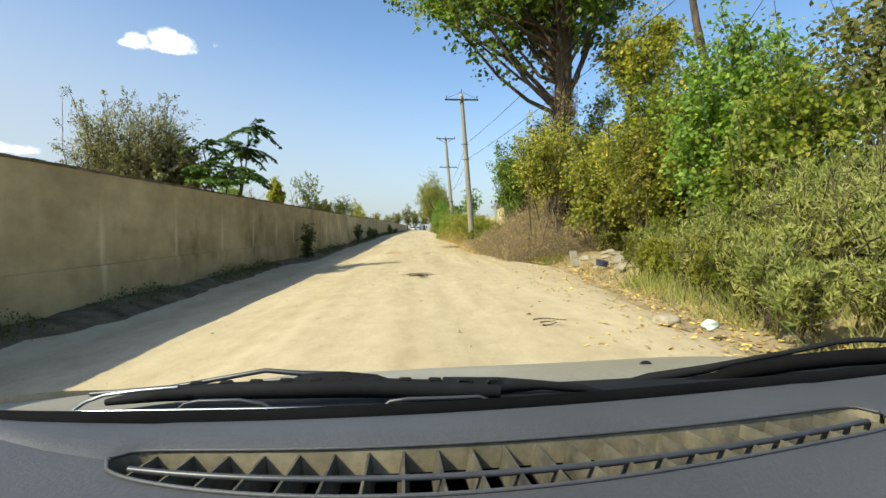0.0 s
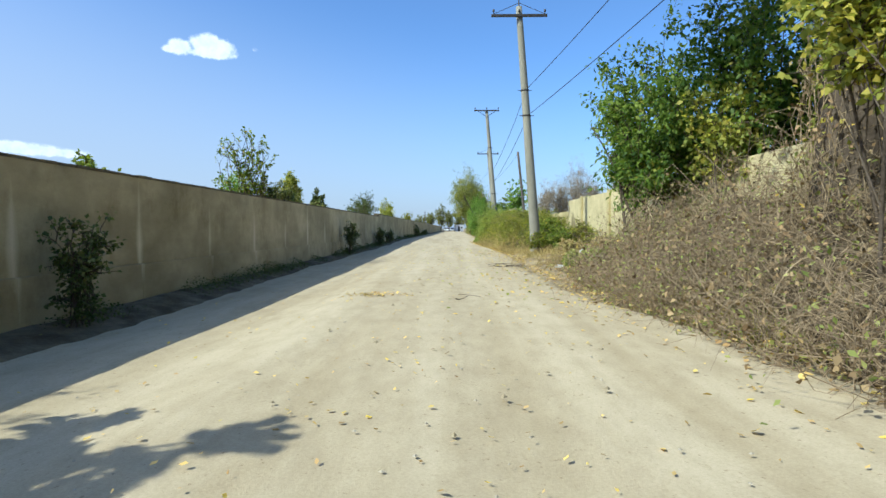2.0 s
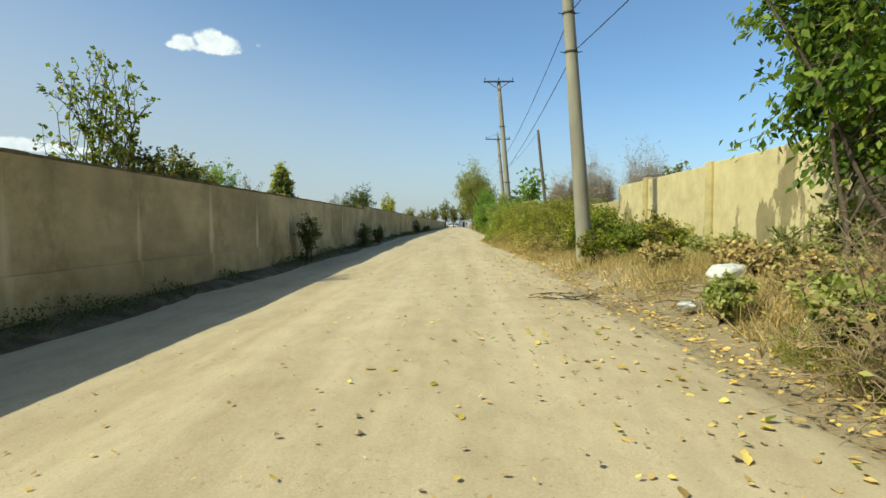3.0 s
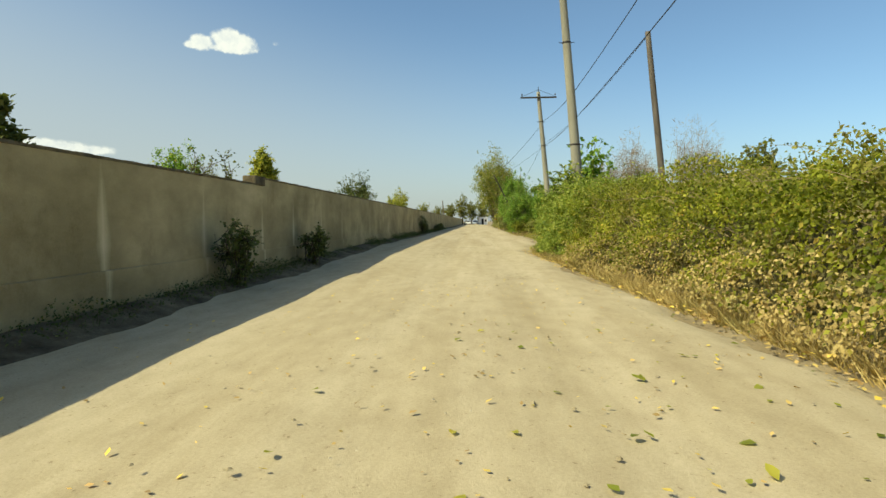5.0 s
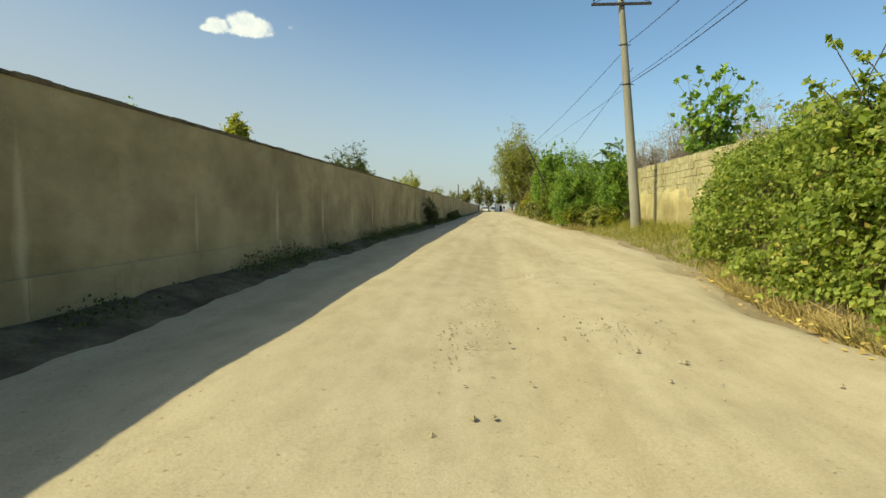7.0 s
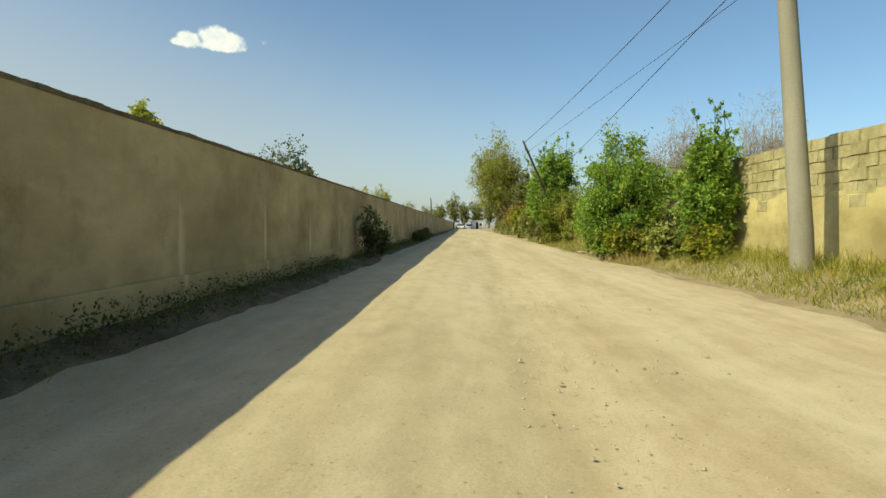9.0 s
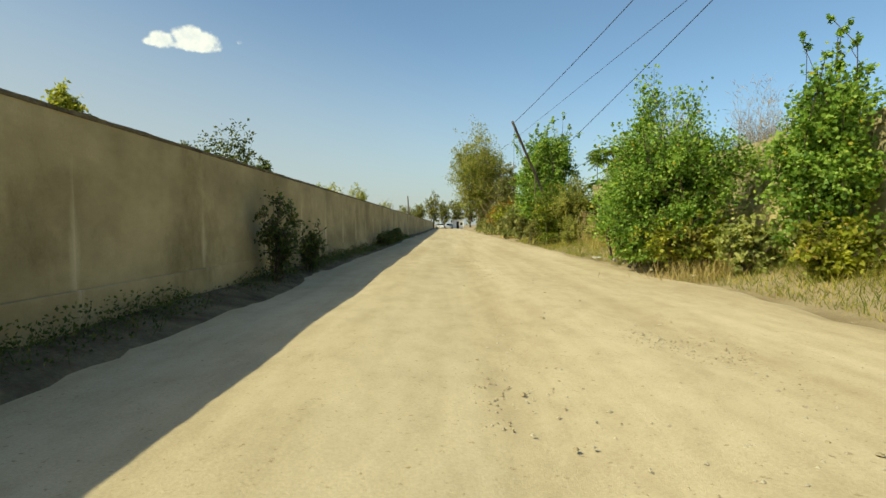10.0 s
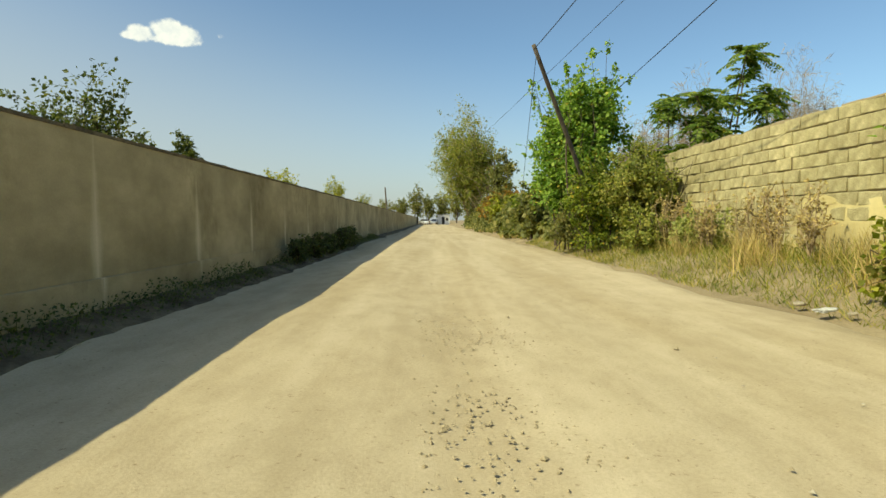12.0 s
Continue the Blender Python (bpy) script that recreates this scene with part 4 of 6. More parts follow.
def cladding(tree, top):
    """Dry vines that climb a trunk and hang from it, with a few leaves."""
    t, at = Tubes(3), []
    trunk = [c for c in tree.children if c.name.startswith("trunk")][0]
    rings = np.array([v.co[:] for v in trunk.data.vertices[:72]]).reshape(9, 8, 3)
    core = rings.mean(1)
    girth = np.linalg.norm(rings - core[:, None], axis=2).mean(1)
    for _ in range(420):
        a, z = RNG.uniform(0, 2 * np.pi), RNG.uniform(0.2, top)
        rr = np.interp(z, core[:, 2], girth) * RNG.uniform(1.0, 1.5) + 0.03
        da, dz = RNG.normal(0, 0.5), RNG.uniform(0.5, 1.6)
        u = np.linspace(0, 1, 6)
        h = z + dz * (u - 0.5)
        p = np.stack([np.interp(h, core[:, 2], core[:, 0]) + np.cos(a + da * u) * rr, np.interp(h, core[:, 2], core[:, 1]) + np.sin(a + da * u) * rr, h], 1) + RNG.normal(size=(6, 3)) * 0.05
        p[:, 2] = np.maximum(p[:, 2], 0.2)
        t.add(p, np.linspace(0.008, 0.003, 6))
        at.append(p[RNG.integers(0, 6)])
    tagged(t.make("vine_cladding", TWIG, tree, "dry tan vines round the trunk"), kind="stuff")
    at = np.array(at)[RNG.integers(0, len(at), 1500)] + RNG.normal(size=(1500, 3)) * 0.1
    tagged(leaves("vine_foliage", at[:900], RNG.normal(size=(900, 3)) - [0, 0, 0.6], 0.075, DEAD, tree, "withered vine leaves"), kind="stuff")
    tagged(leaves("vine_foliage", at[900:], RNG.normal(size=(600, 3)) - [0, 0, 0.4], 0.085, YELLOW, tree, "yellowing vine leaves"), kind="stuff")


cladding(old_tree, 6.5)
plant("shrub", (5.9, 26.4, 0.3), 3.6, (1.0, 1.0, 1.3), (0, 0, 2.9), YELLOW, "thin yellow-green shrub beside an old trunk", "shrub", 0.03, 26, 8, 18, 0.09, stems=4, group=BUSHES, low=0.3)
plant("young_tree", (7.9, 14.8, 0.3), 12.0, (2.2, 2.2, 2.6), (0.3, 0, 10.8), GREEN, "bare-stemmed roadside tree with a high crown", "tree", 0.17, 26, 10, 30, 0.11, low=0.6)
plant("leaning_tree", (5.5, 28.8, 0.3), 5.4, (2.5, 2.6, 3.2), (-0.1, 0.3, 3.5), LUSH, "green roadside tree with spreading leafy branches", "tree", 0.05, 52, 12, 56, 0.105, low=0.15, stems=4, droop=0.9, slim=0.42, lean=(-0.7, -0.2), clump=0.26)
plant("roadside_tree", (6.8, 26.6, 0.3), 6.2, (1.8, 1.9, 3.0), (0, 0, 3.9), LUSH, "dense green tree behind dead vines", "tree", 0.05, 60, 12, 34, 0.10, low=0.1, stems=4, droop=0.6, slim=0.5)
tangle("dry_brush", 17.6, 24.0, 2.9, 5.9, 1.6, 2600, "heap of dead brown vine stems beside the road")
tangle("dry_brush", 24.8, 28.6, 4.0, 6.2, 1.5, 1500, "heap of dead tan vines below a green tree")
tangle("dry_brush", 21.5, 26.6, 2.8, 5.9, 2.3, 2700, "tall heap of dead tan vines and dry leaves")
hedge("understory", 7.0, 24.5, lambda y: 8.0 - 0.06 * y + 0 * y, lambda y: 11.0 + 0 * y, lambda y: 2.3 + 0.4 * np.sin(y * 0.9),
      13000, 0.12, DUSK, "dark green undergrowth behind roadside shrubs", "undergrowth", 30)
plant("shrub", (4.4, 39.4, 0.3), 1.3, (1.0, 1.1, 0.65), (0, 0, 0.65), GREEN, "low green bush at the foot of a pole", "shrub", 0.02, 34, 10, 32, 0.065, stems=7, group=BUSHES, low=0.05)
plant("shrub", (3.5, 36.3, 0.3), 0.7, (0.5, 0.6, 0.35), (0, 0, 0.35), BRAMBLE, "small weedy bush at the foot of a pole", "shrub", 0.012, 18, 8, 22, 0.05, stems=5, group=BUSHES, low=0.05)
plant("shrub", (5.5, 34.9, 0.3), 0.6, (0.4, 0.8, 0.3), (0, 0, 0.3), WEED, "half-dry bush against an ochre wall", "shrub", 0.012, 22, 7, 16, 0.055, stems=6, group=BUSHES, low=0.05)
plant("shrub", (5.3, 36.8, 0.3), 1.2, (0.6, 1.0, 0.5), (0, 0, 0.5), BRAMBLE, "half-dry bush against an ochre wall", "shrub", 0.015, 22, 8, 24, 0.055, stems=6, group=BUSHES, low=0.05)
plant("weed_bush", (3.2, 28.8, 0.1), 0.45, (0.34, 0.45, 0.22), (0, 0, 0.22), WEED, "dusty grey-green weeds by the road", "bush", 0.012, 20, 8, 22, 0.05, stems=6, low=0.05)

for k, (x, y, h, r, mat) in enumerate(((3.45, 4.8, 0.5, 0.4, WEED), (3.6, 5.5, 0.8, 0.45, WEED), (3.85, 6.4, 0.8, 0.45, WEED), (4.0, 7.3, 0.7, 0.45, BRAMBLE), (4.2, 8.2, 1.0, 0.5, WEED), (4.35, 9.2, 0.6, 0.45, BRAMBLE), (4.7, 11.0, 0.8, 0.5, WEED), (5.1, 12.8, 0.8, 0.5, BRAMBLE), (4.3, 6.0, 1.5, 0.55, WEED), (4.7, 7.2, 1.7, 0.6, WEED), (5.6, 14.0, 0.7, 0.5, BRAMBLE), (3.9, 4.6, 0.9, 0.45, WEED), (4.5, 5.2, 1.5, 0.6, WEED), (4.1, 6.4, 0.8, 0.45, BRAMBLE), (4.3, 7.6, 1.2, 0.55, WEED), (4.6, 8.6, 0.8, 0.5, BRAMBLE), (5.2, 6.0, 2.2, 0.7, WEED),
                                  (5.4, 12.3, 1.0, 0.6, GREEN), (6.1, 13.6, 1.1, 0.6, GREEN), (6.4, 18.3, 1.4, 0.7, GREEN), (4.4, 10.4, 0.6, 0.45, BRAMBLE), (5.8, 10.2, 1.6, 0.7, WEED), (3.7, 3.4, 0.6, 0.4, BRAMBLE), (4.4, 3.6, 1.1, 0.5, WEED), (4.5, 28.4, 0.5, 0.5, WEED), (5.4, 29.8, 0.8, 0.5, WEED), (5.6, 31.8, 0.8, 0.4, WEED))):
    plant("weed_bush", (x, y, 0.2), h, (r, r, h * 0.5), (0, 0, h * 0.5), mat, "dusty pale green weeds by the road", "bush", 0.008, 24, 7, 24, 0.062, stems=6, low=0.03, group="weeds by the road", droop=-0.5, slim=0.17, shoots=12)
for x, y, h, r, mat in ((4.9, 27.2, 0.7, 0.5, WEED), (5.3, 28.4, 0.9, 0.5, GREEN), (5.6, 30.4, 1.3, 0.45, WEED), (5.5, 33.2, 0.6, 0.5, WEED), (4.3, 36.4, 0.7, 0.6, GREEN), (5.2, 35.8, 0.8, 0.6, BRAMBLE),
                        (4.5, 37.6, 1.0, 0.8, GREEN), (5.5, 38.6, 1.0, 0.8, BRAMBLE), (4.0, 40.0, 0.9, 0.7, BRAMBLE), (3.3, 27.0, 0.35, 0.4, WEED), (4.3, 29.0, 0.4, 0.45, STRAW), (4.6, 31.0, 0.45, 0.5, STRAW), (5.0, 32.4, 0.5, 0.5, STRAW), (4.2, 33.6, 0.4, 0.5, STRAW)):
    plant("bank_bush", (x, y, 0.3), h, (r, r * 1.2, h * 0.5), (0, 0, h * 0.5), mat, "low dusty bush among dry grass on the bank", "bush", 0.010, 28, 7, 18, 0.055, stems=7, low=0.03, group="bushes on the bank", shoots=6)
FRONT_Y, FRONT_X = [40, 45, 48, 51, 54, 57, 60, 63, 66, 70.6], [3.0, 2.85, 2.7, 2.65, 2.5, 2.35, 2.25, 2.45, 3.4, 5.4]
hedge("bramble_bank", 40.2, 56.6, lambda y: np.interp(y, FRONT_Y, FRONT_X), lambda y: 5.9 + 0 * y,
      lambda y: 1.45 + 0.1 * np.clip((y - 42) / 8, 0, 1) + 0.5 * np.clip((y - 51) / 6, 0, 1) + 0.10 * np.sin(y * 0.9) + 0.08 * np.sin(y * 2.3), 84000, 0.056, BRAMBLE, "dense bank of green brambles along the road", "brambles", 160, slim=0.52, steep=0.95, skirt=0.85)
plant("shrub", (3.1, 60.0, 0.2), 2.5, (0.9, 1.3, 1.35), (0, 0, 1.35), VINE, "mound of vines round the foot of a pole", "shrub", 0.02, 44, 10, 30, 0.075, stems=7, group=BUSHES, low=0.05, shoots=14)
hedge("vine_bank", 54.6, 70.6, lambda y: np.interp(y, FRONT_Y, FRONT_X), lambda y: 6.5 + 0 * y,
      lambda y: np.interp(y, [54, 60, 66, 71], [1.75, 2.2, 2.15, 2.0]) + 0.18 * np.sin(y * 0.8 + 1) + 0.13 * np.sin(y * 2.1), 84000, 0.068, VINE, "mass of green vines climbing over the end of a wall", "vines", 120, slim=0.55, steep=0.85, skirt=0.3)
plant("sapling", (7.2, 76.3, 0.3), 5.7, (1.6, 1.3, 1.6), (0, 0, 4.2), FRESH, "bright green sapling rising behind a block wall", "tree", 0.03, 30, 6, 11, 0.17, stems=4, slim=0.8, low=0.3, shoots=12)

plant("shrub", (4.7, 106.8, 0.3), 2.6, (1.2, 1.2, 1.3), (0, 0, 1.35), OLIVE, "grey-green bush at the road edge", "shrub", 0.025, 36, 9, 26, 0.10, stems=6, group=BUSHES, low=0.04)

# ---------------------------------------------------------------- growth by the block wall
for x, y, h, rx, ry, mat in ((3.9, 85.4, 1.1, 1.3, 0.8, BRAMBLE), (3.2, 87.0, 0.9, 0.7, 1.0, FRESH), (4.9, 82.2, 0.9, 0.8, 0.7, BRAMBLE), (4.4, 84.0, 1.0, 0.8, 0.6, WEED), (4.4, 90.4, 1.1, 1.0, 0.8, BRAMBLE), (4.6, 99.2, 1.1, 0.9, 0.9, WILLOW), (5.3, 97.6, 1.2, 0.7, 1.0, WEED)):
    plant("low_bush", (x, y, 0.15), h, (rx, ry, h * 0.55), (0, 0, h * 0.45), mat, "low leafy growth at the foot of bushes", "bush", 0.012, 30, 8, 20, 0.075, stems=8, low=0.02, group="low growth by the block wall", shoots=6)
plant("shrub", (3.9, 86.6, 0.25), 3.7, (1.9, 2.0, 2.2), (0, 0, 1.85), FRESH, "bright green leafy bush beside the road", "shrub", 0.035, 84, 14, 56, 0.056, stems=9, group=BUSHES, slim=0.75, low=0.04, close=True)
plant("shrub", (3.7, 88.7, 0.25), 2.4, (1.2, 1.0, 1.3), (0, 0, 1.25), FRESH, "bright green bush leaning over the road verge", "shrub", 0.03, 44, 12, 40, 0.064, stems=7, group=BUSHES, slim=0.75, low=0.04)
plant("shrub", (5.15, 83.0, 0.3), 3.9, (0.9, 1.0, 2.0), (0, 0, 1.95), FRESH, "tall upright green bush near a block wall", "shrub", 0.03, 60, 13, 60, 0.058, stems=7, group=BUSHES, slim=0.75, low=0.04, shoots=8)
plant("shrub", (4.9, 89.6, 0.3), 3.0, (1.0, 1.3, 1.5), (0, 0, 1.6), FRESH, "green bush with a few yellow leaves", "shrub", 0.03, 52, 12, 52, 0.068, stems=6, group=BUSHES, slim=0.75, low=0.04, shoots=5)
plant("young_tree", (4.3, 104.6, 0.3), 6.3, (1.95, 1.8, 3.2), (0, 0, 3.1), FRESH, "young tree with upright leafy shoots", "tree", 0.05, 84, 13, 46, 0.095, stems=5, slim=0.8, low=0.04, shoots=14)
plant("shrub", (3.4, 103.4, 0.2), 1.5, (0.8, 0.8, 0.7), (0, 0, 0.75), OLIVE, "low grey-green bush at the road edge", "shrub", 0.015, 30, 9, 28, 0.06, stems=6, group=BUSHES, low=0.04)
plant("shrub", (5.1, 100.6, 0.3), 2.9, (1.2, 1.4, 1.6), (-0.2, 0, 1.6), WILLOW, "yellow-green bush at the end of a wall", "shrub", 0.025, 60, 12, 44, 0.065, stems=7, group=BUSHES, low=0.04)
plant("shrub", (3.9, 101.7, 0.2), 2.7, (1.1, 1.1, 1.4), (0, 0, 1.4), GREEN, "yellowing green bush round a leaning pole", "shrub", 0.02, 50, 11, 40, 0.07, stems=6, group=BUSHES, low=0.04, shoots=10)
fronds("feather_leaf_tree", (7.8, 101.9, 0.2), 6.2, 1.9, 420, LUSH, "green tree with long feathered leaves behind a wall", "tree", 0.8, 0.16, 0.05, 8)
for k in range(9):
    wy = 89.3 + 1.32 * k + 0.4 * math.sin(k * 2.9)
    plant("dry_weed", (5.2 + 0.45 * math.sin(k * 4.1), wy, 0.3), 1.15 + 0.3 * math.sin(k * 1.7), (0.36, 0.42, 0.6), (0, 0, 0.75), STRAW, "tall dry brown weed by the block wall", "weed", 0.006, 22, 5, 8, 0.04, stems=6, low=0.25, bark=TWIG, group="dry weeds", droop=-0.2, shoots=8)

# ---------------------------------------------------------------- far end of the road
for x, y, h, r, mat, lab in ((4.0, 113, 2.6, 1.3, OLIVE, "grey-green shrub beside the road"), (5.2, 119, 3.4, 1.7, GREEN, "green shrub beside the road"),
                             (4.2, 126, 3.0, 1.6, BRAMBLE, "yellow-green shrub beside the road"), (5.4, 134, 3.8, 1.9, RUSTY, "rust-coloured shrub beside the road"),
                             (5.6, 142, 3.6, 1.9, RUSTY, "rust-coloured shrub beside the road"), (6.2, 150, 4.2, 2.2, OLIVE, "grey-green shrub beside the road"),
                             (6.2, 158, 3.6, 2.0, BRAMBLE, "yellow-green shrub beside the road"), (7.5, 124, 4.6, 2.2, GREEN, "tall green roadside shrub")):
    plant("shrub", (x, y, 0.25), h, (r, r, h * 0.5), (0, 0, h * 0.52), mat, lab, "shrub", 0.04, 28, 8, 18, 0.19, stems=5, group=BUSHES, low=0.04)
plant("willow_tree", (7.0, 165, 0.2), 13.0, (5.2, 4.8, 7.2), (-3.0, 0, 9.8), WILLOW, "tall round willow with thin upright branches", "tree", 0.16, 150, 13, 26, 0.27, low=0.2, stems=8, slim=0.34, bark=TWIG, shoots=6)
plant("roadside_tree", (7.4, 150, 0.2), 9.2, (1.7, 1.7, 3.9), (0, 0, 5.6), OLIVE, "narrow grey-green tree behind shrubs", "tree", 0.1, 44, 10, 22, 0.22, low=0.08, stems=4)
hedge("far_thicket", 108.0, 172.0, lambda y: edge(y) + 0.7 + 0.4 * np.sin(y * 0.35), lambda y: 9.5 + 0 * y, lambda y: 1.9 + 0.7 * np.sin(y * 0.31) + 0.4 * np.sin(y * 0.83),
      20000, 0.25, OLIVE, "long thicket of grey-green shrubs along the road", "thicket", 60)
for x, y, h, r in ((-4.5, 236, 11.0, 2.8), (-1.2, 246, 10.0, 2.4), (2.6, 250, 10.5, 3.0), (6.5, 244, 9.5, 3.0), (-9.5, 252, 9.0, 3.5), (9.5, 228, 10, 3.2), (30.8, 105, 10.2, 1.1), (33.0, 106, 11.2, 1.2)):
    plant("far_tree", (x, y, 0), h, (r, r, h * 0.45), (0, 0, h * 0.55), OLIVE, "distant grey-green tree at the end of the road", "tree", 0.12, 34, 8, 14, 0.34, low=0.1, group="distant trees", stems=3)
for x, y, h, r in ((41, 150, 19.5, 4.2), (45, 152, 17.5, 3.4), (30, 150, 17.0, 3.2), (26.5, 152, 13.5, 2.8), (35.5, 158, 14.0, 2.8), (22.5, 150, 12.0, 2.4)):
    plant("bare_tree", (x, y, 0.0), h, (r, r, h * 0.42), (0, 0, h * 0.58), BARE, "leafless grey-brown tree far behind a wall", "tree", 0.16, 60, 14, 8, 0.75, low=0.15, bark=BARE, stems=3, group="bare trees", clump=0.4, slim=0.05, shoots=20)

# ---------------------------------------------------------------- trees behind the cement wall
plant("olive_tree", (-8.0, 15.6, 0), 4.0, (2.15, 1.5, 1.3), (0.2, 0, 3.15), GREY, "thin grey-green tree above the cement wall", "tree", 0.05, 96, 13, 44, 0.06, stems=5, slim=0.35, shoots=20)
plant("shrub", (-6.5, 15.6, 0), 3.4, (0.9, 0.9, 0.9), (0, 0, 2.6), GREY, "dusty grey-green shrub above the cement wall", "shrub", 0.04, 36, 10, 30, 0.085, stems=4)
fronds("feather_leaf_tree", (-5.1, 15.2, 0), 3.75, 0.85, 100, DARK, "dark tree with palm-like feathered leaves over the wall", "tree", 0.70, 0.17, 0.045, 4, least=2.25)
plant("young_tree", (-6.5, 33.0, 0), 3.6, (1.15, 1.05, 1.45), (0, 0, 2.45), GREEN, "sparse young tree with upright shoots above the wall", "tree", 0.04, 12, 5, 10, 0.08, stems=5, shoots=34)
plant("shrub", (-5.7, 34.2, 0), 2.5, (0.6, 1.7, 0.55), (0, 0, 2.05), OLIVE, "dense low bush just above the wall top", "shrub", 0.03, 54, 11, 30, 0.07, stems=7)
for name, x, y, h, r, mat, lab in (("garden_tree", -32.8, 100.6, 10.3, 3.0, FRESH, "yellow-green tree behind the wall"), ("garden_tree", -7.2, 45.4, 2.75, 0.5, OLIVE, "small brownish green tree behind the wall"),
                                   ("garden_tree", -7.62, 47.7, 3.65, 0.38, DUSK, "small dark upright tree behind the wall"),
                                   ("garden_tree", -14.4, 106, 7.2, 2.9, DUSK, "broad dark green tree behind the wall"), ("garden_tree", -16.2, 120, 7.4, 0.95, DUSK, "small upright green tree behind the wall"),
                                   ("garden_tree", -13, 130, 6.1, 1.4, YELLOW, "small tree behind the wall"), ("garden_tree", -25.5, 228, 13.2, 3.2, YELLOW, "distant yellow-green tree behind a wall"),
                                   ("garden_tree", -15, 200, 7.0, 2.6, BRAMBLE, "distant yellow-green tree behind a wall"), ("garden_tree", -11, 208, 6.2, 2.6, OLIVE, "distant grey-green tree behind a wall"),
                                   ("garden_tree", -9, 29, 3.0, 0.9, GREEN, "small green tree behind the wall")):
    plant(name, (x, y, 0), h * 0.78, (r, r, h * 0.36), (0, 0, h * 0.63), mat, lab, "tree", 0.03 + 0.01 * h, 36, 11, 34 if y < 130 else 26, 0.045 + 0.014 * h, low=0.15, group="trees behind the wall", stems=2)
plant("poplar", (-28.2, 113, 0), 11.0, (1.85, 1.7, 4.3), (0, 0, 7.1), YELLOW, "narrow yellow-green poplar behind the wall", "tree", 0.14, 64, 12, 34, 0.22, low=0.15)
plant("sparse_tree", (-29.3, 101, 0), 7.6, (2.5, 2.0, 2.4), (0, 0, 6.1), GREY, "thin wispy tree beyond the wall", "tree", 0.06, 26, 7, 9, 0.17, stems=4, low=0.3)

plant("sparse_tree", (-5.8, 51.3, 0), 2.2, (0.55, 1.0, 0.5), (0, 0, 2.25), DUSK, "sparse twiggy young tree above the wall", "tree", 0.015, 16, 5, 9, 0.06, stems=3, low=0.4)

# ---------------------------------------------------------------- growth at the foot of the cement wall
for x, y, h, r in ((-4.05, 21.3, 1.55, 0.4), (-4.05, 38.8, 1.6, 0.45), (-4.05, 48.6, 1.2, 0.45),
                   (-4.0, 52.9, 1.1, 0.5), (-4.05, 82.2, 1.75, 0.42), (-4.0, 84.2, 1.05, 0.4), (-4.05, 97.5, 0.7, 0.4), (-4.05, 99.3, 0.8, 0.45), (-4.05, 101.2, 0.7, 0.45), (-4.05, 103.5, 0.9, 0.5), (-4.05, 106.0, 0.9, 0.5)):
    plant("wall_bush", (x - 0.1, y, float(rise(x, y)) + 0.1), h * 0.92, (r * 0.7, r * 1.3, h * 0.52), (0.05, 0, h * 0.46), DUSK, "dark green weed bush at the foot of the wall", "bush", 0.010, 26, 8, 16, 0.048, stems=6, low=0.05, group="weeds along the wall")
n = 52000
y = RNG.uniform(4, 118, n)
clump = lumps(y, y * 0 + 3, 0.8, 1.0) + 0.02 * (y < 30) + 0.30 * (y > 68) + 0.12
keep = clump + RNG.normal(0, 0.12, n) > 0.0
y, clump = y[keep], clump[keep]
x = -4.46 + np.minimum(np.abs(RNG.normal(0, 0.2, len(y))), RNG.uniform(0.3, 0.5, len(y)))
z = rise(x, y) + 0.12 + np.clip(clump + 0.25, 0.1, 0.7) * RNG.uniform(0, 1, len(y)) ** 1.6 * 0.42 * np.clip(1 - (x + 4.46) / 0.6, 0.2, 1)
weeds = leaves("wall_weeds", np.stack([x, y, z], 1), RNG.normal(size=(len(y), 3)) * 0.6 + [0.2, 0, 0.3], 0.037, DUSK, slim=0.5)
tagged(weeds, "thin dark weeds along the foot of the wall", "weeds", kind="stuff")
grass("wall_grass", x[::4], y[::4], 0.12 + 0.3 * np.clip(clump[::4] + 0.2, 0, 0.7), DUSK, "dark green grass along the foot of the wall", 0.005, 0.35)

# ---------------------------------------------------------------- grass, litter and stones
n = 32000
y = RNG.uniform(63, 112, n)
x = edge(y) + 0.25 + RNG.uniform(0, 1, n) ** 1.2 * (5.9 - edge(y))
tall = 0.12 + 0.36 * np.clip((x - edge(y)) / 2.5, 0, 1)
grass("verge_grass", x, y, tall, GRASS, "dry yellow-green grass on the road verge", 0.007, 0.5)
n = 5000
y = RNG.uniform(2.5, 11.5, n)
x = edge(y) + 0.35 + RNG.uniform(0, 1, n) * 2.2
keep = lumps(x, y, 1.2, 1.0) + RNG.normal(0, 0.15, n) > -0.1
x, y = x[keep], y[keep]
grass("weedy_grass", x, y, 0.55, WEED, "tall pale grass among roadside weeds", 0.006, 0.4)
n = 6000
y = RNG.uniform(17.5, 27.5, n)
x = np.maximum(edge(y), 2.9) + 0.05 + np.abs(RNG.normal(0, 0.45, n))
grass("brush_grass", x, y, 0.36, GRASS, "dusty green and straw grass in front of dead brush", 0.007, 0.55)
n = 30000
y = RNG.uniform(25.5, 41.5, n)
x = 3.0 + RNG.uniform(0, 1, n) ** 0.7 * 2.9
keep = lumps(x, y, 0.7, 1.0) + RNG.normal(0, 0.2, n) > -0.22
x, y = x[keep], y[keep]
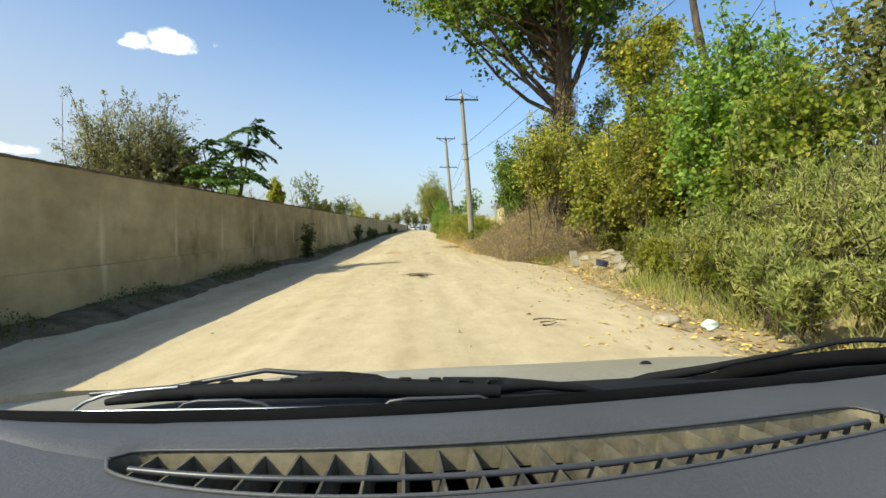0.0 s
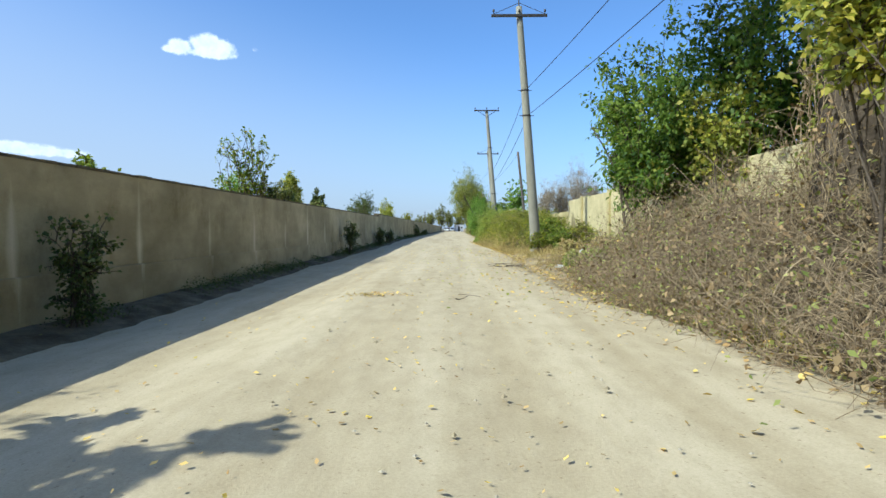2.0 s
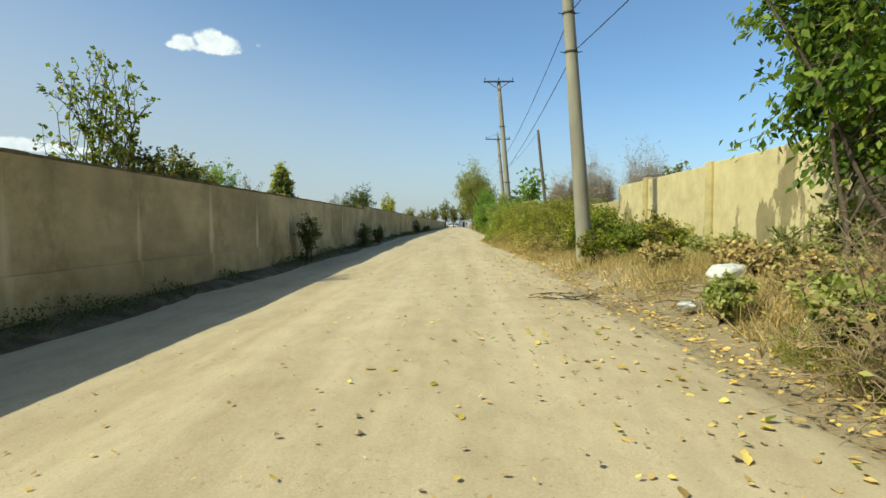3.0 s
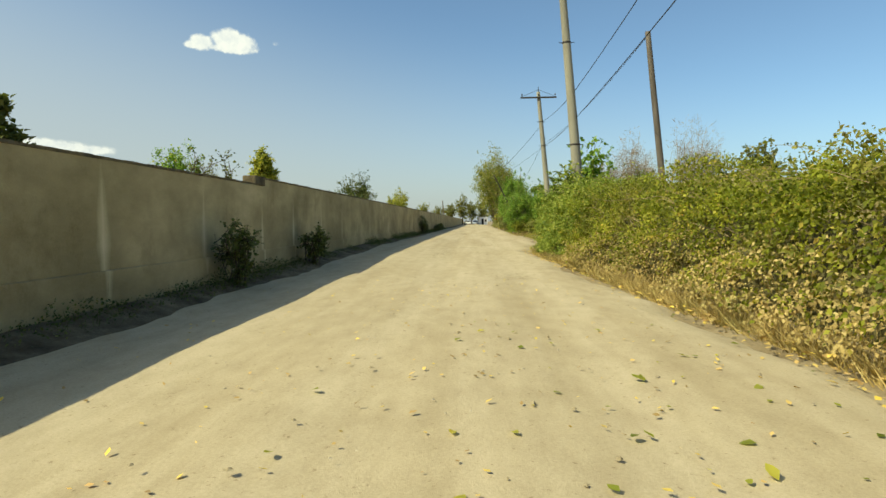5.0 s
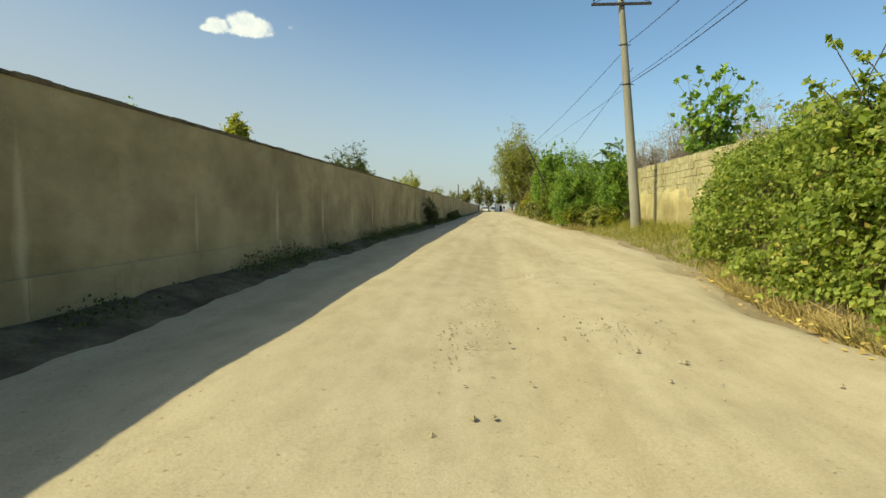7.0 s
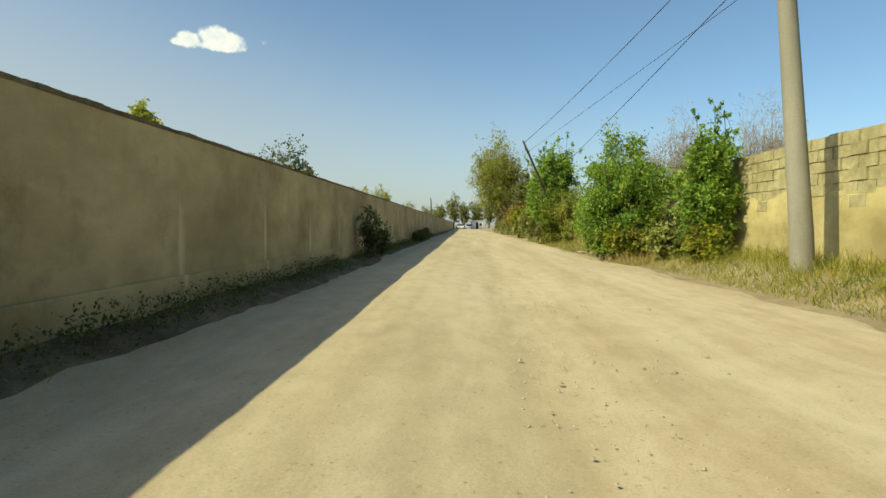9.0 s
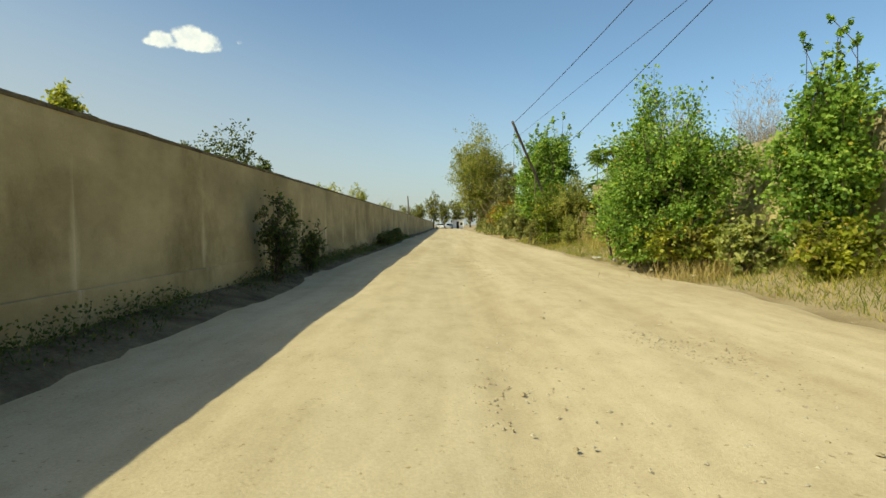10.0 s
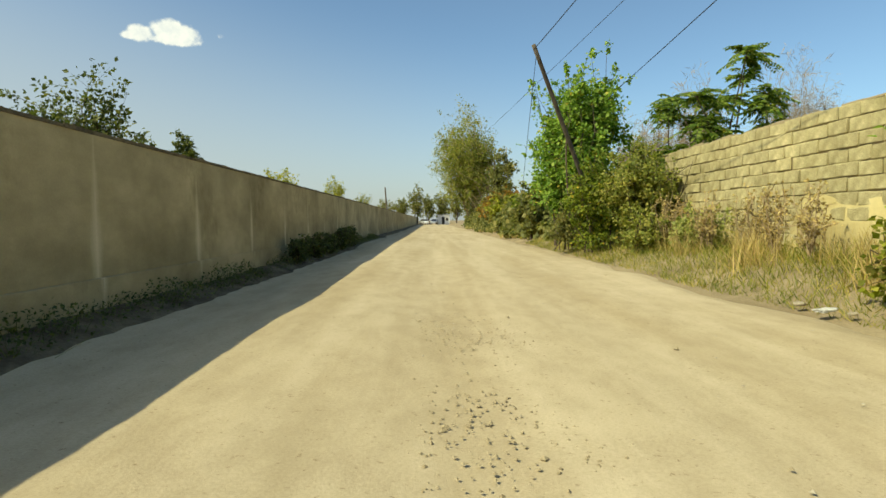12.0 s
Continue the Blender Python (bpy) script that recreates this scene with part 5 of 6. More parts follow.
grass("bank_grass", x, y, 0.30, STRAW, "golden dry grass on the bank below an ochre wall", 0.006, 0.5)
n = 12000
y = RNG.uniform(40.5, 70, n)
x = edge(y) + 0.1 + np.where(y > 63, (y - 63) * 0.25, 0) + np.abs(RNG.normal(0, 0.22, n))
grass("hedge_grass", x, y, 0.30, STRAW, "dry straw-coloured grass at the foot of brambles", 0.007, 0.6)
n = 15000
y = RNG.uniform(2, 42, n)
x = edge(y) + 0.3 + RNG.uniform(0, 1, n) ** 1.3 * 3.2
keep = lumps(x, y, 0.8, 1.0) > -0.05
x, y = x[keep], y[keep]
grass("dry_grass", x, y, 0.17, STRAW, "sparse dry straw on the bank", 0.008, 0.6)
n = 1300
c = RNG.integers(0, 9, n)
y = 88.5 + c * 1.45 + RNG.normal(0, 0.28, n)
x = 5.0 + 0.5 * np.sin(c * 2.7) + RNG.normal(0, 0.2, n)
x, y = np.append(x, RNG.normal(3.7, 0.5, 420)), np.append(y, RNG.normal(84.4, 0.35, 420))
grass("dry_weeds", x, y, np.where(y < 86, 0.5, 0.7), STRAW, "tall dry brown weeds against the block wall", 0.008, 0.3)
n = 9000
y = RNG.uniform(2, 64, n)
x = edge(y) - RNG.exponential(0.5, n) + RNG.uniform(0.1, 1.3, n)
keep = (y < 42) | ((RNG.uniform(0, 1, n) < 0.6) & (x > edge(y) - 0.35))
x, y = x[keep], y[keep]
flat_bits("leaf_litter", x, y, 0.065, LITTER, "dry fallen leaves along the road edge", "fallen leaves")
n = 2300
y = RNG.uniform(9, 50, n)
x = np.clip(RNG.normal(0.2, 1.9, n), -3.6, 2.3)
flat_bits("road_leaves", x, y, 0.036, LITTER, "scattered dry leaves on the road", "fallen leaves", 0.02)


def pebbles(name, x, y, size, label, mat=None):
    t = np.array([[1, 0, 0], [-1, 0, 0], [0, 1, 0], [0, -1, 0], [0, 0, 1], [0, 0, -1.0]])
    f = [[0, 2, 4, 4], [2, 1, 4, 4], [1, 3, 4, 4], [3, 0, 4, 4]]
    v, fs = [], []
    for i, (px, py) in enumerate(zip(x, y)):
        s = size * RNG.uniform(0.4, 1.7)
        v.append(t * RNG.uniform(0.6, 1.3, (6, 3)) * s * [1, 1, 0.6] + [px, py, 0.012])
        fs += [[a + i * 6 for a in q[:3]] for q in f]
    ob = mesh(name, np.concatenate(v), fs, mat or PEBBLE)
    return tagged(ob, label, "pebbles", kind="stuff")


n = 2600
y = np.concatenate([RNG.uniform(0, 100, n // 2), RNG.normal(70.5, 3.5, n // 4), RNG.normal(79, 3, n // 4)])
x = np.concatenate([RNG.uniform(-2.8, 2.6, n // 2), RNG.normal(-0.9, 0.7, n // 4), RNG.normal(0.6, 1.0, n // 4)])
pebbles("road_pebbles", x, y, 0.010, "small pale pebbles on the dirt road")

HEAPS = [(-1.2, 60.0), (-1.7, 58.0), (-1.4, 58.6), (0.0, 58.9), (-1.9, 61.0), (-0.6, 63.0), (-1.2, 76.7), (0.4, 78.2), (-2.1, 76.1), (-0.6, 74.4), (1.0, 77.4), (-1.8, 85.6), (-0.5, 85.2), (-1.1, 87.4), (-0.7, 87.4), (-0.7, 89.5), (-1.0, 90.4), (0.4, 65.0), (0.6, 50.6)]
n = 3400
c = RNG.integers(0, len(HEAPS), n)
x = np.array([h[0] for h in HEAPS])[c] + RNG.normal(0, 0.26, n)
y = np.array([h[1] for h in HEAPS])[c] + RNG.normal(0, 0.42, n)
pebbles("road_clods", x, y, 0.0095, "brown clods and gravel in the wheel tracks", CLOD)
n = 420
y = RNG.uniform(4, 96, n)
x = np.clip(RNG.normal(-0.2, 1.3, n), -2.6, 2.2)
pebbles("road_stones", x, y, 0.019, "loose grey-brown stones on the dirt road", CLOD)


# ---------------------------------------------------------------- loose things on the bank and the road
def lump(name, at, size, mat, label, category, rough=0.35, seed=0.0, detail=3):
    bm = bmesh.new()
    bmesh.ops.create_icosphere(bm, subdivisions=detail, radius=1.0)
    for v in bm.verts:
        k = 1 + rough * noise.noise(v.co * 1.4 + Vector((seed, 3, 1))) + rough * 0.5 * noise.noise(v.co * 4 + Vector((seed, 0, 0)))
        v.co = Vector((v.co.x * size[0] * k, v.co.y * size[1] * k, max(v.co.z, -0.55) * size[2] * k))
    ob = part(name, bm, mat, None, smooth=True)
    ob.location = at
    return tagged(ob, label, category)


PLASTIC = mottled("dirty_white_plastic", (0.50, 0.49, 0.44), (0.72, 0.71, 0.67), 7, 40, 0.45, 0.4, 0.5, 0.02)
FOAM = mottled("pale_green_foam", (0.45, 0.55, 0.47), (0.66, 0.74, 0.68), 7, 40, 0.8, 0.2, 0.4, 0.01)
BLUE = mottled("blue_grey_plastic", (0.20, 0.26, 0.38), (0.40, 0.46, 0.58), 7, 40, 0.4, 0.4, 0.5, 0.02)
RUBBER = mottled("black_rubber", (0.015, 0.015, 0.016), (0.04, 0.04, 0.042), 5, 50, 0.7, 0.3, 0.3, 0.004)
NAVY = mottled("dark_blue_plastic", (0.025, 0.03, 0.06), (0.06, 0.07, 0.12), 5, 50, 0.5, 0.4, 0.2, 0.003)
SLAB = mottled("broken_grey_board", (0.22, 0.19, 0.14), (0.38, 0.33, 0.25), 5, 50, 0.9, 0.15, 0.5, 0.008)

lump("stone", (2.84, 6.3, 0.03), (0.17, 0.13, 0.075), PEBBLE, "flat pale stone lying on the sandy road edge", "stone", 0.3, 2.0)
lump("foam_piece", (3.09, 5.8, 0.05), (0.09, 0.07, 0.055), FOAM, "broken piece of pale green foam on the ground", "foam", 0.6, 5.0)
lump("plastic_bag", (6.9, 13.9, 0.42), (0.24, 0.2, 0.16), BLUE, "crumpled blue-grey plastic bag among weeds", "bag", 0.5, 9.0)
lump("white_sack", (4.05, 30.6, 0.40), (0.25, 0.2, 0.14), PLASTIC, "crumpled dirty white sack on the bank", "sack", 0.45, 12.0)
lump("plastic_scrap", (3.05, 29.5, 0.10), (0.12, 0.08, 0.05), PLASTIC, "small crumpled white plastic scrap", "litter", 0.5, 15.0)
lump("paper_litter", (3.3, 90.7, 0.03), (0.13, 0.05, 0.03), PLASTIC, "torn white litter at the road edge", "litter", 0.9, 18.0)
for k in range(16):
    x, y = 4.2 + RNG.uniform(0, 2.0), 14.2 + RNG.uniform(0, 4.2)
    s = RNG.uniform(0.04, 0.11)
    lump("rubble_stone", (x, y, float(rise(np.array(x), np.array(y))) + s * 0.3), (s * 1.3, s, s * 0.6), PEBBLE, "pale chunk of rubble on the bank", "stone", 0.4, k * 3.1, 2)["group"] = "rubble on the bank"
for k in range(10):
    x, y = float(edge(86.0 + k * 0.6)) + RNG.normal(0.2, 0.15), 84.5 + k * 0.75
    s = RNG.uniform(0.03, 0.07)
    lump("rubble_stone", (x, y, 0.02), (s * 1.3, s, s * 0.6), PEBBLE, "pale stone at the grassy road edge", "stone", 0.4, k * 2.3, 2)["group"] = "stones at the road edge"


def board(at, size, turn, tilt, label):
    bm = bmesh.new()
    box(bm, -size[0] / 2, size[0] / 2, -size[1] / 2, size[1] / 2, -size[2] / 2, size[2] / 2, 0.006)
    for v in bm.verts:
        v.co.z += 0.02 * math.sin(v.co.x * 5) + 0.01 * noise.noise(v.co * 9)
    ob = part("broken_board", bm, SLAB, None)
    ob.matrix_world = pose(*at, tilt, 0, turn)
    return tagged(ob, label, "board", "rubble on the bank")


board((4.76, 12.95, 0.22), (0.22, 0.55, 0.04), -40, 22, "tilted broken board on the bank")
board((5.35, 14.8, 0.26), (0.3, 0.7, 0.03), -35, 14, "grey broken board lying on rubble")
board((4.18, 14.95, 0.26), (0.20, 0.45, 0.04), 12, 62, "short broken board propped up by the road")
board((5.9, 16.6, 0.33), (0.5, 0.3, 0.03), 60, 8, "grey broken board lying on rubble")
bm = bmesh.new()
bmesh.ops.create_cone(bm, cap_ends=True, segments=20, radius1=0.14, radius2=0.16, depth=0.13)
bucket = part("basin", bm, NAVY, None, smooth=False)
bucket.matrix_world = pose(4.62, 14.0, 0.20, 12, 5, 30)
tagged(bucket, "low dark blue basin standing on the ground", "basin")


def brushwood(at, count, long, label, mat=None, flat=0.06):
    t = Tubes(5)
    for _ in range(count):
        a = RNG.uniform(-0.5, 0.5) + (0.2 if RNG.uniform() < 0.8 else 1.4)
        c = np.array(at) + RNG.normal(size=3) * [long * 0.35, long * 0.12, 0] + [0, 0, RNG.uniform(0, flat)]
        d = np.array([math.cos(a), math.sin(a), RNG.normal(0, 0.06)]) * long * RNG.uniform(0.2, 0.55)
        p = bend(c - d, c + d, 6, 0.04 * long)
        p[:, 2] = np.maximum(p[:, 2], at[2] - 0.02)
        t.add(p, np.linspace(0.007, 0.003, 6) * RNG.uniform(0.5, 1.3))
    return tagged(t.make("fallen_twigs", mat or BARK), label, "twigs", kind="stuff")


brushwood((0.1, 12.4, 0.02), 26, 0.42, "small heap of dry twigs on the road")
brushwood((1.50, 6.2, 0.02), 3, 0.35, "thin dry twigs lying on the road")
brushwood((1.95, 30.8, 0.03), 18, 0.75, "dark broken branch lying on the road")
brushwood((3.1, 29.6, 0.12), 26, 0.85, "heap of cut branches on the bank", TWIG, 0.25)
brushwood((0.42, 23.4, 0.02), 2, 0.5, "thin dry stick lying on the road")
flat_bits("leaf_patch", RNG.normal(-1.0, 0.28, 160), RNG.normal(24.0, 0.2, 160), 0.05, LITTER, "small drift of dry leaves on the road", "fallen leaves")
n = 260
flat_bits("yellow_leaves", np.clip(RNG.normal(1.6, 1.0, n), -3, 3.2), RNG.uniform(22, 46, n), 0.06, YELLOW, "large yellow leaves scattered on the road", "fallen leaves", 0.018)


# ---------------------------------------------------------------- the end of the road
def booth(x, y):
    thing = empty("guard_booth", (x, y, 0), "small white guard booth with a dark doorway", "booth")
    part("wall", box(bmesh.new(), x - 1.6, x - 0.55, y - 0.9, y + 0.9, 0, 2.45, 0.02), WHITE, thing)
    part("wall", box(bmesh.new(), x + 0.25, x + 1.6, y - 0.9, y + 0.9, 0, 2.45, 0.02), WHITE, thing)
    part("wall", box(bmesh.new(), x - 0.548, x + 0.248, y - 0.88, y + 0.9, 2.05, 2.45), WHITE, thing)
    part("wall", box(bmesh.new(), x - 0.548, x + 0.248, y + 0.8, y + 0.9, 0, 2.048), WHITE, thing)
    part("roof", box(bmesh.new(), x - 1.8, x + 1.8, y - 1.1, y + 1.1, 2.455, 2.6, 0.03), WHITE, thing)
    part("door", box(bmesh.new(), x - 0.54, x + 0.24, y - 0.62, y - 0.58, 0.02, 2.04, 0.01), RUBBER, thing, "dark open doorway panel")
    win = part("window", box(bmesh.new(), x + 0.55, x + 1.25, y - 0.915, y - 0.902, 1.0, 1.8, 0.004), STEEL, thing, "dark window")
    part("window_frame", box(bmesh.new(), x + 0.50, x + 1.30, y - 0.93, y - 0.916, 0.94, 1.0, 0.004), WHITE, win)
    return thing


GLASS, _, gp = shader("dark_car_glass", 0.08, 0.5)
gp.inputs["Base Color"].default_value = (0.02, 0.025, 0.03, 1)


def car(x, y, turn, paint, label):
    thing = empty("parked_car", (0, 0, 0), label, "car", "cars parked at the end of the road")
    bm = bmesh.new()
    ring = [(-2.05, 0.35), (-2.1, 0.65), (-1.9, 0.88), (-0.95, 0.98), (0.95, 1.0), (1.75, 0.95), (2.05, 0.75), (2.05, 0.35)]
    rows = [[bm.verts.new((sx, py, pz)) for py, pz in ring] for sx in (-0.82, 0.82)]
    bm.faces.new(rows[0])
    bm.faces.new(rows[1][::-1])
    for i in range(len(ring)):
        j = (i + 1) % len(ring)
        bm.faces.new((rows[0][i], rows[1][i], rows[1][j], rows[0][j]))
    bmesh.ops.recalc_face_normals(bm, faces=bm.faces)
    bmesh.ops.bevel(bm, geom=list(bm.edges), offset=0.06, segments=2, affect="EDGES")
    part("body", bm, paint, thing)
    bm = bmesh.new()
    low, high = [(-1.0, 0.97), (1.35, 0.99)], [(-0.35, 1.42), (0.75, 1.42)]
    v = [bm.verts.new((sx * (0.76 if k == 0 else 0.6), p[0], p[1])) for k, row in enumerate((low, high)) for p in row for sx in (-1, 1)]
    for f in ((0, 1, 5, 4), (2, 6, 7, 3), (0, 4, 6, 2), (1, 3, 7, 5), (4, 5, 7, 6), (0, 2, 3, 1)):
        bm.faces.new([v[i] for i in f])
    bmesh.ops.recalc_face_normals(bm, faces=bm.faces)
    part("windows", bm, GLASS, thing, "dark glass")
    part("roof", box(bmesh.new(), -0.6, 0.6, -0.38, 0.78, 1.415, 1.46, 0.02), paint, thing)
    for sx in (-1, 1):
        for sy in (-1.3, 1.3):
            b = Tubes(18)
            b.add([[sx * 0.66, sy, 0.31], [sx * 0.67, sy, 0.31], [sx * 0.83, sy, 0.31], [sx * 0.84, sy, 0.31]], [0.05, 0.31, 0.31, 0.05])
            wheel = b.make("wheel", RUBBER, thing)
            b = Tubes(16)
            b.add([[sx * 0.845, sy, 0.31], [sx * 0.846, sy, 0.31], [sx * 0.85, sy, 0.31], [sx * 0.851, sy, 0.31]], [0.02, 0.19, 0.17, 0.02])
            b.make("rim", STEEL, wheel)
        part("headlight", box(bmesh.new(), sx * 0.62 - 0.14, sx * 0.62 + 0.14, -2.09, -1.98, 0.64, 0.78, 0.02), CERAMIC, thing)
    part("bumper", box(bmesh.new(), -0.8, 0.8, -2.16, -2.05, 0.34, 0.56, 0.03), paint, thing)
    thing.matrix_world = pose(x, y, 0.0, 0, 0, turn)
    return thing


SILVER = mottled("silver_car_paint", (0.55, 0.56, 0.57), (0.68, 0.69, 0.70), 2, 60, 0.3, 0.5, 0.02, 0.001, 0.3)
booth(2.8, 240)
car(-2.6, 234, 12, WHITE, "white parked car near the end wall")
car(0.1, 238, -8, SILVER, "silver parked car beside a white booth")
pole("lamp_post", -2.7, 225, 6.3, 0.09, 0.06, 0, "thin pale lamp post at the end of the road")
pole("wooden_pole", -6.6, 159, 5.3, 0.12, 0.09, 0, "dark wooden post behind the cement wall", mat=OLDWOOD, lean=(-0.3, 0))


# ---------------------------------------------------------------- clouds
def cloud(name, way, far, lobes, body, label):
    """A far cloud on the sky: soft round masses with torn edges."""
    way = Vector(way).normalized()
    side = way.cross(Vector((0, 0, 1))).normalized()
    up = side.cross(way)
    m = bpy.data.materials.new(name)
    m.use_nodes = True
    nt = m.node_tree
    nt.nodes.remove(nt.nodes["Principled BSDF"])
    tc = nt.nodes.new("ShaderNodeTexCoord").outputs["Object"]
    rag = nt.nodes.new("ShaderNodeTexNoise")
    rag.inputs["Scale"].default_value, rag.inputs["Detail"].default_value, rag.inputs["Roughness"].default_value = 0.016, 5, 0.6
    nt.links.new(tc, rag.inputs["Vector"])
    total = None
    for cx, cz, rx, rz, full in lobes:
        mp = nt.nodes.new("ShaderNodeMapping")
        mp.inputs["Location"].default_value = (-cx / rx, -cz / rz, 0)
        mp.inputs["Scale"].default_value = (1 / rx, 1 / rz, 0)
        nt.links.new(tc, mp.inputs["Vector"])
        ln = nt.nodes.new("ShaderNodeVectorMath")
        ln.operation = "LENGTH"
        nt.links.new(mp.outputs[0], ln.inputs[0])
        mr = nt.nodes.new("ShaderNodeMapRange")
        for key, value in (("From Min", 0.35), ("From Max", 1.25), ("To Min", full), ("To Max", -0.25)):
            mr.inputs[key].default_value = value
        nt.links.new(ln.outputs["Value"], mr.inputs["Value"])
        if total is None:
            total = mr.outputs[0]
        else:
            mx = nt.nodes.new("ShaderNodeMath")
            mx.operation = "MAXIMUM"
            nt.links.new(total, mx.inputs[0])
            nt.links.new(mr.outputs[0], mx.inputs[1])
            total = mx.outputs[0]
    mix = nt.nodes.new("ShaderNodeMath")
    mix.operation = "MULTIPLY_ADD"
    nt.links.new(rag.outputs["Fac"], mix.inputs[0])
    mix.inputs[1].default_value = 1.1
    nt.links.new(total, mix.inputs[2])
    soft = nt.nodes.new("ShaderNodeMapRange")
    soft.interpolation_type = "SMOOTHSTEP"
    for key, value in (("From Min", 0.72), ("From Max", 1.22), ("To Max", body)):
        soft.inputs[key].default_value = value
    nt.links.new(mix.outputs[0], soft.inputs["Value"])
    glow, clear, both = nt.nodes.new("ShaderNodeEmission"), nt.nodes.new("ShaderNodeBsdfTransparent"), nt.nodes.new("ShaderNodeMixShader")
    nt.links.new(ramp(nt, rag.outputs["Fac"], [(0.3, (0.62, 0.66, 0.74)), (0.6, (0.78, 0.79, 0.82))]), glow.inputs["Color"])
    nt.links.new(soft.outputs[0], both.inputs[0])
    nt.links.new(clear.outputs[0], both.inputs[1])
    nt.links.new(glow.outputs[0], both.inputs[2])
    nt.links.new(both.outputs[0], nt.nodes["Material Output"].inputs["Surface"])
    wide = max(abs(c[0]) + c[2] * 1.4 for c in lobes)
    high = max(abs(c[1]) + c[3] * 1.4 for c in lobes)
    nx, nz = 24, 8
    v = [(x, z, -0.02 * (x / wide) ** 2 * wide) for z in np.linspace(-high, high, nz) for x in np.linspace(-wide, wide, nx)]
    ob = quads(name, v, grid_faces(nx, nz), m, smooth=True)
    ob.matrix_world = Matrix.Translation(way * far) @ Matrix((side, up, -way)).transposed().to_4x4()
    return tagged(ob, label, "cloud", kind="structure")


cloud("backdrop_cloud", (-0.389, 0.883, 0.283), 3500, [(-108, -20, 74, 50, 1.0), (-160, -34, 50, 28, 0.85), (-56, -34, 44, 26, 0.55), (32, 4, 110, 76, 1.0), (88, -3, 100, 64, 1.0), (52, -34, 140, 36, 0.95), (275, 12, 30, 24, 0.36)], 1.0, "small white fair-weather cloud")
cloud("backdrop_cloud_bank", (-0.60, 0.80, 0.113), 3800, [(-70, 0, 290, 46, 0.9), (130, -10, 210, 36, 0.75)], 0.85, "low flat white cloud near the horizon")


# ---------------------------------------------------------------- the car at the start of the drive
DASH = mottled("grained_grey_plastic", (0.056, 0.056, 0.058), (0.086, 0.086, 0.089), 3, 300, 0.5, 0.45, 0.5, 0.0012)
TRIM = mottled("black_trim_plastic", (0.008, 0.008, 0.009), (0.018, 0.018, 0.019), 5, 90, 0.8, 0.15, 0.3, 0.001)
DUSTY = mottled("dusty_tan_plastic", (0.14, 0.12, 0.075), (0.34, 0.29, 0.19), 18, 120, 0.8, 0.2, 0.4, 0.001)
PAINT = mottled("dusty_beige_paint", (0.30, 0.27, 0.20), (0.40, 0.36, 0.28), 4, 120, 0.4, 0.5, 0.1, 0.001, 0.2)
FIN = mottled("dusty_dark_plastic", (0.035, 0.033, 0.028), (0.13, 0.115, 0.08), 30, 120, 0.7, 0.25, 0.3, 0.001)
BAR = mottled("dark_satin_plastic", (0.030, 0.031, 0.035), (0.055, 0.056, 0.062), 5, 90, 0.4, 0.5, 0.2, 0.001)
SEAL = mottled("black_window_rubber", (0.004, 0.004, 0.004), (0.009, 0.009, 0.009), 5, 90, 0.9, 0.05, 0.2, 0.001)
CHROME = mottled("scuffed_bright_metal", (0.45, 0.45, 0.45), (0.62, 0.62, 0.62), 20, 90, 0.3, 0.5, 0.1, 0.001, 0.9)
CAR_AT = pose(0, 0, 0, 0, 0, -2.53)


def glass_line(x):
    """How far ahead the windscreen meets the dashboard."""
    return 0.4299 + 0.1829 * x + 0.2889 * x ** 2 - 0.1677 * x ** 3


def vent_lips(x):
    """The near and the far lip of the long vent."""
    far = 0.3591 + 0.1349 * x + 0.4224 * x ** 2 - 0.1626 * x ** 3
    near = 0.2904 + 0.1198 * x + 1.0268 * x ** 2 - 1.3068 * x ** 3
    mid = (far + near) / 2
    half = (far - near) / 2 * (1 - np.clip(np.abs((x - 0.0645) / 0.2655), 0, 1) ** 26) ** 0.5
    return mid - half, mid + half


def vent_bar_line(x):
    return 0.3199 + 0.1105 * x + 0.7601 * x ** 2 - 0.5284 * x ** 3


